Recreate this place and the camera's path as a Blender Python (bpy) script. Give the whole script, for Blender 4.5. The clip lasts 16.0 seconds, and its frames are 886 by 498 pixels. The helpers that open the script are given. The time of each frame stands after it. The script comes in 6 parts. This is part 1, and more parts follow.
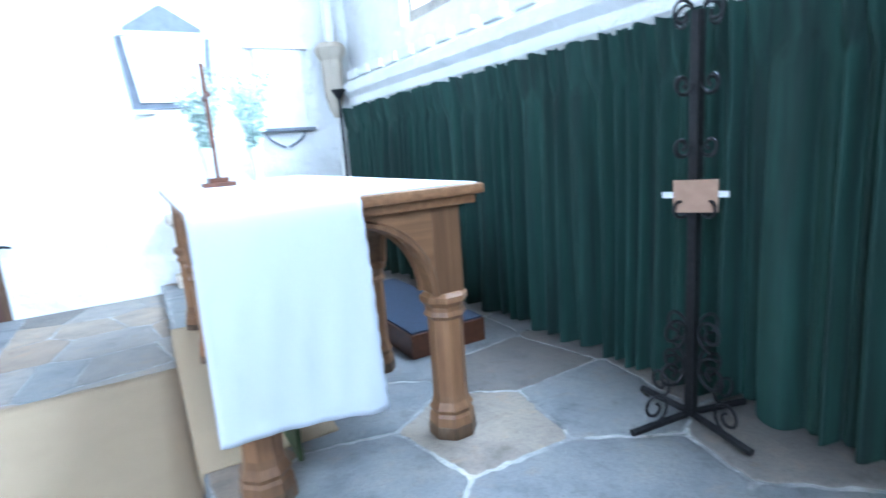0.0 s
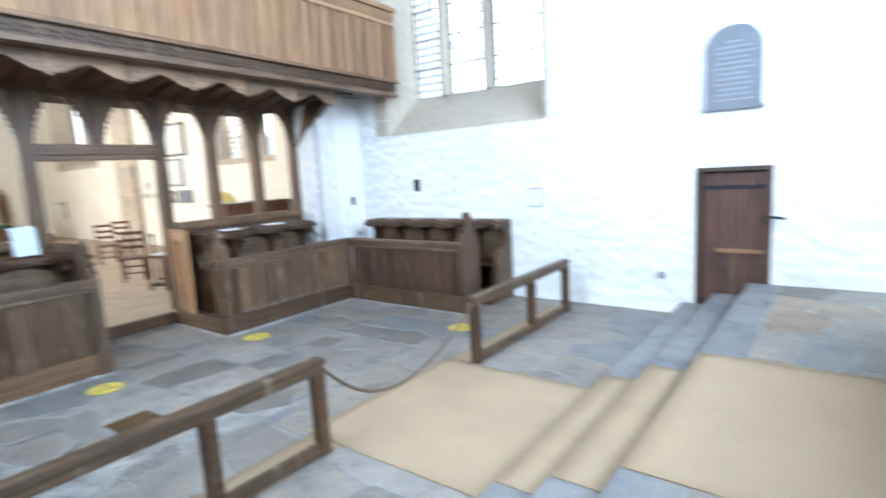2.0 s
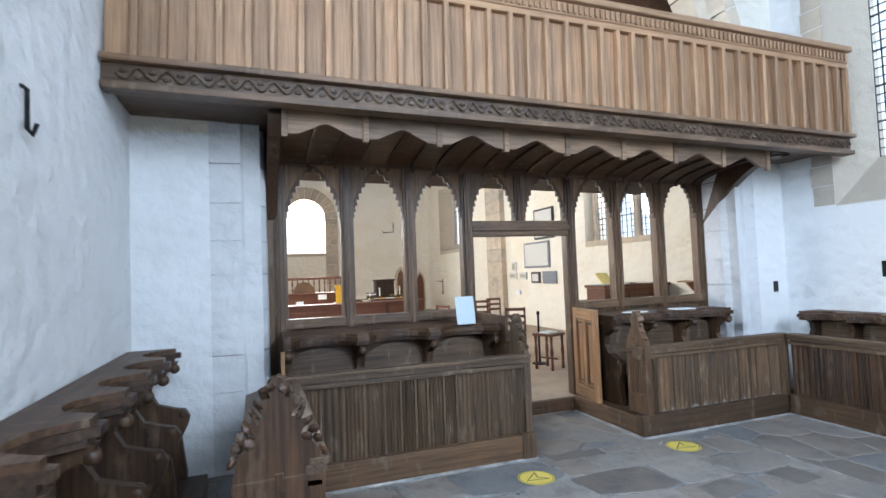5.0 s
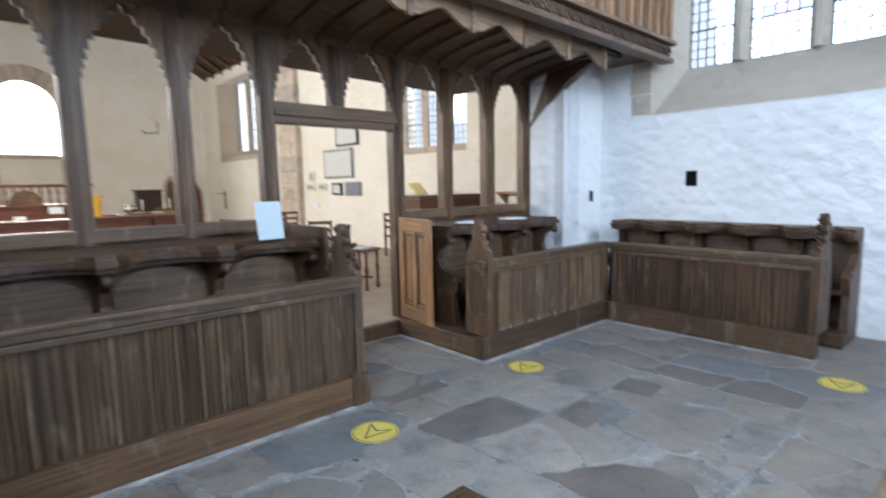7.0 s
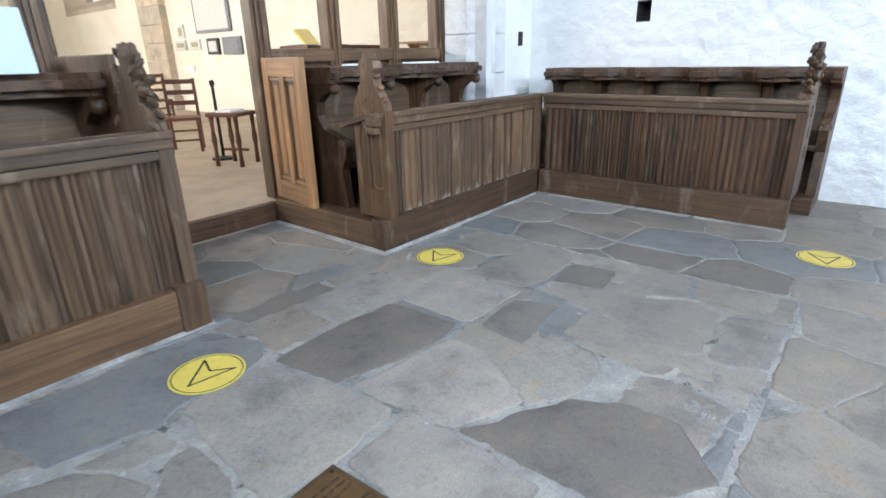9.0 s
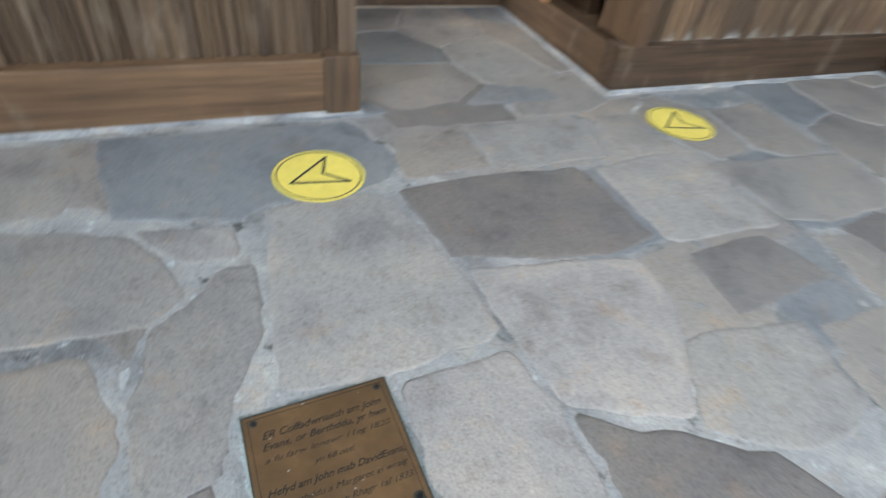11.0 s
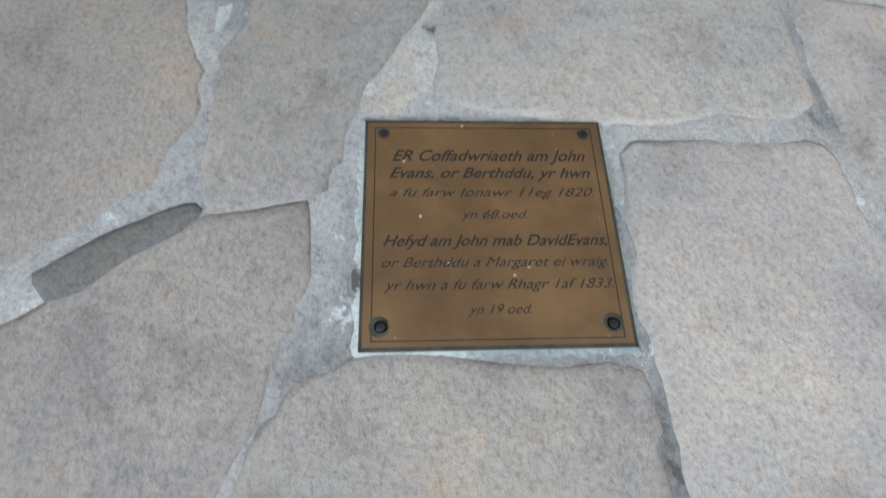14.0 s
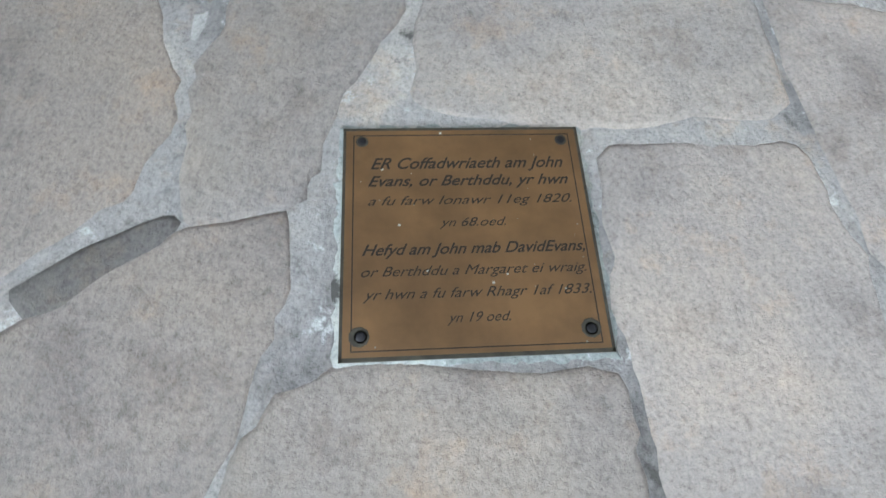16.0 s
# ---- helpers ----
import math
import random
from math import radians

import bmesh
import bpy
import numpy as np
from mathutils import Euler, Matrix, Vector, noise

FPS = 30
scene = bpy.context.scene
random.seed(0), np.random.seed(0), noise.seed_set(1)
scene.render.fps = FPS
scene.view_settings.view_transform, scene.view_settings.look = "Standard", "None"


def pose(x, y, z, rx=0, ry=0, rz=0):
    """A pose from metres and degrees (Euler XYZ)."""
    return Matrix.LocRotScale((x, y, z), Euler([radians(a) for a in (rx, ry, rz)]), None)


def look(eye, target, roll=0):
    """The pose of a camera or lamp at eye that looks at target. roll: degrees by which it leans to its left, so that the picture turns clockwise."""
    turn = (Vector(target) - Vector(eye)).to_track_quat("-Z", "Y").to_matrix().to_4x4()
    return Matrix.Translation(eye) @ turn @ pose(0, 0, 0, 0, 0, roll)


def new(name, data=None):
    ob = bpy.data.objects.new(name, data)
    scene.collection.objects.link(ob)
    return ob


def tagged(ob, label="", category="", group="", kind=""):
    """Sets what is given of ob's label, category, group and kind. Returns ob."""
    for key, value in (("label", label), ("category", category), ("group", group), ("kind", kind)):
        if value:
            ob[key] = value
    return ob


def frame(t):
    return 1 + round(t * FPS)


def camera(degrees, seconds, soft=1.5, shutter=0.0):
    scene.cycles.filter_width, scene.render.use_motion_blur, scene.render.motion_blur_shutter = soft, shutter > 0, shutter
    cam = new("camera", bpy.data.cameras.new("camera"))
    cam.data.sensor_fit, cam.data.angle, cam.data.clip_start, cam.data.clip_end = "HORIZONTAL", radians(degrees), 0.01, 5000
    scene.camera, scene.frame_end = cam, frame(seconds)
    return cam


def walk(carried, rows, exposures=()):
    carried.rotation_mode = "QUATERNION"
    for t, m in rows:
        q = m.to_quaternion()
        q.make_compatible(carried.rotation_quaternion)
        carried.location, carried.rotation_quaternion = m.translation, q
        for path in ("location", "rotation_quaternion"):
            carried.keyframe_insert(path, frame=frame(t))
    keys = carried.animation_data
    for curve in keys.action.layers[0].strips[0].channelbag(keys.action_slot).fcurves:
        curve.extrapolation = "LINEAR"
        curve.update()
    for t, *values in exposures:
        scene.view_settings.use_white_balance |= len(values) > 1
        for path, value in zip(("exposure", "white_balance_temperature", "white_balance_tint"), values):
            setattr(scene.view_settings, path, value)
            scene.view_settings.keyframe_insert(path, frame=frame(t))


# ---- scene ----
cam = camera(80.3, 16.0, soft=1.5, shutter=0.5)
PATH = [
    (0, (6.846, -2.014, 1.874), (7.806, -0.301, 1.491), -4.2),
    (0.5, (6.648, -2.063, 1.881), (7.314, -0.205, 1.556), -4.0),
    (1, (6.429, -2.097, 1.88), (6.563, -0.124, 1.578), -3.9),
    (1.5, (6.208, -2.073, 1.863), (5.715, -0.159, 1.554), -1.5),
    (2, (6.116, -2.104, 1.915), (4.914, -0.533, 1.622), -3.3),
    (2.5, (5.948, -2.169, 1.968), (4.415, -0.891, 1.834), -3.8),
    (3, (5.805, -2.317, 2.04), (4.122, -1.238, 2.099), -5.1),
    (3.5, (5.58, -2.435, 2.054), (3.701, -1.755, 2.135), -4.1),
    (3.7, (5.507, -2.53, 2.057), (3.596, -1.952, 2.175), -3.0),
    (5.8, (4.051, -2.547, 1.739), (2.249, -1.687, 1.841), -0.1),
    (6, (3.906, -2.46, 1.737), (2.138, -1.531, 1.847), 0.4),
    (6.5, (3.673, -2.349, 1.633), (1.972, -1.297, 1.607), -0.2),
    (7, (3.358, -2.187, 1.694), (1.879, -0.864, 1.449), -1.2),
    (7.5, (3.074, -2.06, 1.647), (1.787, -0.586, 1.233), -1.3),
    (8, (2.92, -1.857, 1.524), (1.682, -0.355, 1.067), -1.7),
    (8.5, (2.691, -1.499, 1.345), (1.37, -0.109, 0.776), -3.8),
    (8.7, (2.635, -1.331, 1.331), (1.414, 0.11, 0.674), -2.1),
    (10.8, (2.128, -0.581, 1.119), (0.799, 0.282, -0.1), 8.1),
    (11, (2.053, -0.516, 1.097), (0.706, 0.153, -0.221), 8.3),
    (11.5, (1.903, -0.495, 0.951), (0.632, -0.114, -0.545), 10.2),
    (12, (1.799, -0.491, 0.779), (0.606, -0.332, -0.818), 8.6),
    (12.5, (1.761, -0.528, 0.678), (0.649, -0.454, -0.983), 6.6),
    (13, (1.762, -0.532, 0.647), (0.682, -0.469, -1.035), 6.6),
    (13.5, (1.785, -0.518, 0.637), (0.801, -0.461, -1.104), 5.8),
    (14, (1.818, -0.52, 0.617), (1.018, -0.438, -1.214), 7.7),
    (14.5, (1.829, -0.521, 0.611), (1.082, -0.425, -1.242), 9.2),
    (15, (1.823, -0.52, 0.611), (1.064, -0.415, -1.236), 10.0),
    (15.5, (1.819, -0.512, 0.612), (1.055, -0.406, -1.233), 10.1),
    (16, (1.802, -0.503, 0.629), (1.024, -0.393, -1.21), 8.7),
]
walk(cam, [(t, look(eye, target, roll)) for t, eye, target, roll in PATH],
     exposures=[(0.0, 0.5, 5150, 10), (0.5, 0.4, 5250, 10), (1.0, 0.2, 5300, 10), (1.5, 0.0, 5300, 10), (2.0, 0.05, 5700, 11), (2.5, 0.12, 5950, 12), (3.5, -0.04, 5850, 12),
                (6.0, -0.5, 5700, 14), (7.0, -0.5, 5700, 14), (8.0, -0.27, 5980, 14), (8.5, -0.15, 6000, 14), (11.0, 0.07, 6200, 13), (12.0, -0.07, 6250, 14), (12.5, -0.03, 6300, 14), (16.0, 0.16, 6350, 14)])

# ---- world, sun, window light, added lamps ----
world = bpy.data.worlds.new("sky")
scene.world = world
world.use_nodes = True
wn = world.node_tree.nodes
sky = wn.new("ShaderNodeTexSky")
sky.sky_type, sky.sun_disc = "NISHITA", False
sky.sun_elevation, sky.sun_rotation = radians(38), radians(120)
sky.air_density, sky.dust_density = 1.0, 2.0
world.node_tree.links.new(sky.outputs["Color"], wn["Background"].inputs["Color"])
wn["Background"].inputs["Strength"].default_value = 0.12


def lamp(name, kind, m, power, size=None, colour=(1, 1, 1), angle=None):
    d = bpy.data.lights.new(name, kind)
    d.energy, d.color = power, colour
    if size:
        d.shape, d.size, d.size_y = "RECTANGLE", size[0], size[1]
    if angle is not None:
        d.angle = radians(angle)
    ob = new(name, d)
    ob.matrix_world = m
    return ob


DAY = (0.74, 0.88, 1.0)
lamp("sun", "SUN", look((0, 0, 30), (-6, 9, 0)), 0.8, None, (1.0, 0.96, 0.9), 12)
lamp("north_window_light", "AREA", look((1.33, 5.9, 4.9), (1.33, 0, 3.2)), 120, (2.5, 3.6), DAY)
lamp("east_window_light", "AREA", look((9.95, 0.9, 5.2), (0, 0.9, 2.6)), 1350, (4.2, 3.8), DAY)
# added lamp at an unseen south opening, there to light the chancel
lamp("added_south_light", "AREA", look((3.6, -4.55, 5.0), (3.6, 0, 2.6)), 720, (2.5, 3.2), DAY)
lamp("nave_west_light", "AREA", look((-20.9, -0.47, 4.2), (-8, -0.2, 2.4)), 1300, (1.7, 2.8), (1.0, 0.93, 0.78))
lamp("nave_north_light", "AREA", look((-5.6, 6.3, 4.6), (-6.2, 0, 2.4)), 150, (2.3, 3.0), (1.0, 0.97, 0.92))
# added warm lamp with no known source, brightens the nave from out of view
lamp("added_nave_south_light", "AREA", look((-8.5, -5.8, 4.35), (-8.5, 3, 2.0)), 1480, (5.0, 2.4), (1.0, 0.93, 0.79))

# ---- materials ----
def mat(name, rough=0.7, metal=0.0):
    m = bpy.data.materials.new(name)
    m.use_nodes = True
    b = m.node_tree.nodes["Principled BSDF"]
    b.inputs["Roughness"].default_value, b.inputs["Metallic"].default_value = rough, metal
    return m, m.node_tree.nodes, m.node_tree.links, b


def ramp(nodes, stops):
    r = nodes.new("ShaderNodeValToRGB")
    while len(r.color_ramp.elements) < len(stops):
        r.color_ramp.elements.new(0.5)
    for e, (p, c) in zip(r.color_ramp.elements, stops):
        e.position, e.color = p, (*c, 1)
    return r


def noise_tex(nodes, links, vec, scale, detail=4.0, rough=0.6):
    n = nodes.new("ShaderNodeTexNoise")
    n.inputs["Scale"].default_value, n.inputs["Detail"].default_value, n.inputs["Roughness"].default_value = scale, detail, rough
    if vec:
        links.new(vec, n.inputs["Vector"])
    return n.outputs["Fac"]


def mix(nodes, links, fac, a, b, mode="MIX"):
    m = nodes.new("ShaderNodeMix")
    m.data_type, m.blend_type = "RGBA", mode
    for sock, v in ((m.inputs["Factor"], fac), (m.inputs[6], a), (m.inputs[7], b)):
        if isinstance(v, (int, float)):
            sock.default_value = v
        elif isinstance(v, tuple):
            sock.default_value = (*v, 1)
        else:
            links.new(v, sock)
    return m.outputs[2]


def bump(nodes, links, b, height, strength, dist=0.01):
    n = nodes.new("ShaderNodeBump")
    n.inputs["Strength"].default_value, n.inputs["Distance"].default_value = strength, dist
    links.new(height, n.inputs["Height"])
    links.new(n.outputs["Normal"], b.inputs["Normal"])


def coords(nodes, links, scale=(1, 1, 1), shift=True):
    c, m = nodes.new("ShaderNodeTexCoord"), nodes.new("ShaderNodeMapping")
    m.inputs["Scale"].default_value = scale
    links.new(c.outputs["Object"], m.inputs["Vector"])
    if shift:
        o, s = nodes.new("ShaderNodeObjectInfo"), nodes.new("ShaderNodeMath")
        s.operation = "MULTIPLY"
        s.inputs[1].default_value = 37.0
        links.new(o.outputs["Random"], s.inputs[0])
        links.new(s.outputs[0], m.inputs["Location"])
    return m.outputs["Vector"]


def wood(name, dark, light, grain, rough=0.55, wear=None, foot=None, patchy=0.8):
    m, n, l, b = mat(name, rough)
    sc = {"z": (38, 38, 1.6), "y": (38, 1.6, 38), "x": (1.6, 38, 38)}[grain]
    fine = noise_tex(n, l, coords(n, l, sc), 1.0, 6, 0.65)
    big = noise_tex(n, l, coords(n, l, (1.6, 1.6, 1.6)), 1.0, 3)
    r = ramp(n, [(0.3, dark), (0.7, light)])
    l.new(fine, r.inputs["Fac"])
    info = n.new("ShaderNodeObjectInfo")
    tone = ramp(n, [(0.0, (0.66, 0.64, 0.62)), (0.5, (1, 1, 1)), (1.0, (1.25, 1.19, 1.12))])
    l.new(info.outputs["Random"], tone.inputs["Fac"])
    col = mix(n, l, min(1.0, patchy + 0.2), r.outputs["Color"], tone.outputs["Color"], "MULTIPLY")
    patch = ramp(n, [(0.35, (0.62, 0.62, 0.64)), (0.65, (1.1, 1.08, 1.05))])
    l.new(big, patch.inputs["Fac"])
    col = mix(n, l, patchy, col, patch.outputs["Color"], "MULTIPLY")
    if wear:
        w = ramp(n, [(0.56, (0, 0, 0)), (0.75, (1, 1, 1))])
        l.new(noise_tex(n, l, coords(n, l, (9, 9, 3)), 1.0, 5), w.inputs["Fac"])
        col = mix(n, l, w.outputs["Color"], col, wear)
    if foot:
        sep = n.new("ShaderNodeSeparateXYZ")
        l.new(coords(n, l, (1, 1, 1), False), sep.inputs[0])
        up = n.new("ShaderNodeMapRange")
        up.inputs["From Min"].default_value, up.inputs["From Max"].default_value = 0.23, 0.36
        up.inputs["To Min"].default_value, up.inputs["To Max"].default_value = 0.54, 0.24
        l.new(sep.outputs["Z"], up.inputs["Value"])
        gap = n.new("ShaderNodeMath")
        gap.operation = "SUBTRACT"
        l.new(up.outputs["Result"], gap.inputs[0])
        l.new(noise_tex(n, l, coords(n, l, (16, 16, 5)), 1.0, 6, 0.7), gap.inputs[1])
        f = ramp(n, [(0.0, (0, 0, 0)), (0.12, (0.8, 0.8, 0.8))])
        l.new(gap.outputs[0], f.inputs["Fac"])
        col = mix(n, l, f.outputs["Color"], col, foot)
    l.new(col, b.inputs["Base Color"])
    bump(n, l, b, fine, 0.35, 0.004)
    return m


DARK, LIGHT = (0.024, 0.0115, 0.005), (0.118, 0.061, 0.028)
OAK = {a: wood("dark_oak_" + a, DARK, LIGHT, a, 0.5, (0.15, 0.1, 0.058)) for a in "xyz"}
GREY = {a: wood("weathered_oak_" + a, (0.042, 0.024, 0.013), (0.158, 0.1, 0.054), a, 0.55, (0.22, 0.163, 0.108), patchy=0.55) for a in "xyz"}
PLANK = wood("limed_foot_oak", (0.06, 0.032, 0.015), (0.19, 0.113, 0.055), "z", 0.55, (0.24, 0.17, 0.1), (0.3, 0.28, 0.24))
PALE = {a: wood("pale_oak_" + a, (0.24, 0.135, 0.068), (0.43, 0.265, 0.145), a, 0.6, patchy=0.45) for a in "xyz"}
GOLD = {a: wood("altar_oak_" + a, (0.155, 0.074, 0.033), (0.285, 0.148, 0.069), a, 0.5, patchy=0.5) for a in "xyz"}
SCREENOAK = {a: wood("screen_oak_" + a, (0.055, 0.029, 0.0135), (0.2, 0.116, 0.058), a, 0.5, (0.2, 0.14, 0.085)) for a in "xyz"}
HONEY = {a: wood("gate_oak_" + a, (0.17, 0.085, 0.035), (0.4, 0.23, 0.105), a, 0.45) for a in "xyz"}
BASE = {a: wood("worn_oak_plinth_" + a, (0.05, 0.027, 0.0125), (0.165, 0.095, 0.046), a, 0.55, (0.2, 0.145, 0.098)) for a in "xyz"}


def plaster(name, colour, stain, rough=0.9, joints=0.0):
    m, n, l, b = mat(name, rough)
    v = coords(n, l, (1, 1, 1), False)
    big = noise_tex(n, l, v, 0.9, 5)
    lump = noise_tex(n, l, v, 9.0, 5)
    fine = noise_tex(n, l, v, 60, 3)
    r = ramp(n, [(0.33, stain), (0.55, colour)])
    l.new(big, r.inputs["Fac"])
    col = r.outputs["Color"]
    flake = ramp(n, [(0.68, (0, 0, 0)), (0.74, (1, 1, 1))])
    l.new(noise_tex(n, l, v, 3.1, 7, 0.7), flake.inputs["Fac"])
    col = mix(n, l, flake.outputs["Color"], col, tuple(c * 0.86 for c in stain))
    l.new(col, b.inputs["Base Color"])
    h = n.new("ShaderNodeMath")
    h.operation = "ADD"
    l.new(lump, h.inputs[0])
    s = n.new("ShaderNodeMath")
    s.operation = "MULTIPLY"
    s.inputs[1].default_value = 0.12
    l.new(fine, s.inputs[0])
    l.new(s.outputs[0], h.inputs[1])
    vor = n.new("ShaderNodeTexVoronoi")
    vor.feature = "SMOOTH_F1"
    vor.inputs["Scale"].default_value = 1.0
    vor.inputs["Smoothness"].default_value = 0.6
    l.new(coords(n, l, (5.2, 5.2, 6.8), False), vor.inputs["Vector"])
    sub = n.new("ShaderNodeMath")
    sub.operation = "MULTIPLY_ADD"
    sub.inputs[1].default_value = -1.1
    l.new(vor.outputs["Distance"], sub.inputs[0])
    l.new(h.outputs[0], sub.inputs[2])
    bump(n, l, b, sub.outputs[0], 0.6, 0.05)
    return m


WHITE = plaster("whitewash", (0.82, 0.82, 0.80), (0.74, 0.74, 0.72))
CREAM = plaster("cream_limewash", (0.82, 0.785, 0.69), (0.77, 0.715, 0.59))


def stone(name, cols, bumpy=0.5, rough=0.8, random_tone=True, fleck=False):
    m, n, l, b = mat(name, rough)
    v = coords(n, l, (1, 1, 1))
    mott = noise_tex(n, l, v, 3.2, 6, 0.65)
    fine = noise_tex(n, l, v, 42, 6, 0.75)
    grit = noise_tex(n, l, v, 130, 4, 0.75)
    stain = noise_tex(n, l, v, 7.5, 6, 0.7)
    if random_tone:
        info = n.new("ShaderNodeObjectInfo")
        r = ramp(n, [(i / max(1, len(cols) - 1), c) for i, c in enumerate(cols)])
        l.new(info.outputs["Random"], r.inputs["Fac"])
        col = r.outputs["Color"]
    else:
        r = ramp(n, [(0.3 + 0.4 * i / max(1, len(cols) - 1), c) for i, c in enumerate(cols)])
        l.new(mott, r.inputs["Fac"])
        col = r.outputs["Color"]
    t = ramp(n, [(0.3, (0.6, 0.6, 0.62)), (0.46, (0.95, 0.95, 0.96)), (0.56, (1.05, 1.03, 1.0)), (0.72, (1.3, 1.22, 1.12))])
    l.new(mott, t.inputs["Fac"])
    col = mix(n, l, 0.9, col, t.outputs["Color"], "MULTIPLY")
    t2 = ramp(n, [(0.3, (0.72, 0.7, 0.68)), (0.44, (1, 1, 1)), (0.7, (1.16, 1.13, 1.1))])
    l.new(fine, t2.inputs["Fac"])
    col = mix(n, l, 0.8, col, t2.outputs["Color"], "MULTIPLY")
    t3 = ramp(n, [(0.34, (0.62, 0.61, 0.6)), (0.46, (0.97, 0.97, 0.97)), (0.66, (1.24, 1.22, 1.2))])
    l.new(grit, t3.inputs["Fac"])
    col = mix(n, l, 0.8, col, t3.outputs["Color"], "MULTIPLY")
    t4 = ramp(n, [(0.31, (0.74, 0.7, 0.67)), (0.44, (1, 1, 1)), (0.56, (1, 1, 1)), (0.7, (1.2, 1.02, 0.86))])
    l.new(stain, t4.inputs["Fac"])
    col = mix(n, l, 0.85, col, t4.outputs["Color"], "MULTIPLY")
    if fleck:
        fl = ramp(n, [(0.58, (0, 0, 0)), (0.66, (1, 1, 1))])
        l.new(noise_tex(n, l, v, 17, 8, 0.8), fl.inputs["Fac"])
        col = mix(n, l, fl.outputs["Color"], col, (0.48, 0.49, 0.475))
        dk = ramp(n, [(0.33, (1, 1, 1)), (0.4, (0, 0, 0))])
        l.new(noise_tex(n, l, v, 10, 6, 0.7), dk.inputs["Fac"])
        col = mix(n, l, dk.outputs["Color"], col, (0.07, 0.068, 0.06))
    l.new(col, b.inputs["Base Color"])
    add = n.new("ShaderNodeMath")
    add.operation = "ADD"
    l.new(mott, add.inputs[0])
    half = n.new("ShaderNodeMath")
    half.operation = "MULTIPLY"
    half.inputs[1].default_value = 0.5
    l.new(fine, half.inputs[0])
    l.new(half.outputs[0], add.inputs[1])
    bump(n, l, b, add.outputs[0], bumpy, 0.012)
    return m


FLAG = stone("flagstone", [(0.205, 0.184, 0.165), (0.245, 0.213, 0.183), (0.21, 0.194, 0.178), (0.262, 0.233, 0.204), (0.222, 0.194, 0.166)], 1.0, 0.58)
FLAG_BLUE = stone("blue_grey_flagstone", [(0.17, 0.174, 0.176), (0.185, 0.187, 0.187)], 0.8, 0.55)
FLAG_DARK = stone("dark_flagstone", [(0.148, 0.131, 0.116), (0.172, 0.155, 0.138)], 0.9, 0.62)
FLAG_PALE = stone("pale_worn_flagstone", [(0.285, 0.26, 0.235), (0.26, 0.24, 0.216)], 1.0, 0.75)
MORTAR = stone("lime_mortar", [(0.15, 0.144, 0.134), (0.23, 0.223, 0.21), (0.275, 0.268, 0.255), (0.3, 0.295, 0.282), (0.34, 0.338, 0.325)], 1.0, 0.95, False, True)
LIME = stone("dressed_limestone", [(0.44, 0.385, 0.305), (0.52, 0.46, 0.37), (0.4, 0.365, 0.31)], 0.5, 0.85)
LIMED = plaster("limewashed_stone", (0.72, 0.715, 0.70), (0.6, 0.595, 0.58))
WARMSTONE = plaster("warm_dressed_stone", (0.5, 0.44, 0.35), (0.41, 0.355, 0.28))
FLAG_WARM = stone("warm_pale_flagstone", [(0.32, 0.285, 0.255), (0.3, 0.272, 0.245)], 1.0, 0.68)
DARKCHIP = stone("dark_rough_stone", [(0.1, 0.096, 0.09), (0.12, 0.114, 0.105)], 1.0, 0.85)
FLAG_TAN = stone("tan_flagstone", [(0.3, 0.235, 0.175), (0.27, 0.225, 0.18), (0.24, 0.185, 0.14)], 1.0, 0.7)
WHITE_MORTAR = stone("white_lime_mortar", [(0.2, 0.2, 0.195), (0.3, 0.3, 0.29), (0.42, 0.42, 0.41)], 1.0, 0.95, False, True)
STEP = stone("step_slate", [(0.17, 0.175, 0.18), (0.22, 0.222, 0.222)], 0.5, 0.65)


def plain(name, colour, rough=0.6, metal=0.0, vary=0.12, scale=30.0, bumpy=0.1):
    m, n, l, b = mat(name, rough, metal)
    v = coords(n, l, (1, 1, 1))
    f = noise_tex(n, l, v, scale, 5)
    r = ramp(n, [(0.3, tuple(c * (1 - vary) for c in colour)), (0.7, tuple(min(1, c * (1 + vary)) for c in colour))])
    l.new(f, r.inputs["Fac"])
    l.new(r.outputs["Color"], b.inputs["Base Color"])
    if bumpy:
        bump(n, l, b, f, bumpy, 0.005)
    return m


def weave(name, colour, thread=700.0):
    m, n, l, b = mat(name, 0.95)
    v = coords(n, l, (1, 1, 1), False)
    w = n.new("ShaderNodeTexWave")
    w.bands_direction = "Y"
    w.inputs["Scale"].default_value, w.inputs["Distortion"].default_value = thread / 6.28, 2.5
    l.new(v, w.inputs["Vector"])
    big = noise_tex(n, l, v, 2.2, 5)
    r = ramp(n, [(0.3, tuple(c * 0.93 for c in colour)), (0.7, tuple(c * 1.05 for c in colour))])
    l.new(big, r.inputs["Fac"])
    t = ramp(n, [(0.0, (0.82, 0.8, 0.76)), (1.0, (1.08, 1.08, 1.08))])
    l.new(w.outputs["Fac"], t.inputs["Fac"])
    col = mix(n, l, 0.8, r.outputs["Color"], t.outputs["Color"], "MULTIPLY")
    l.new(col, b.inputs["Base Color"])
    bump(n, l, b, w.outputs["Fac"], 0.5, 0.004)
    return m


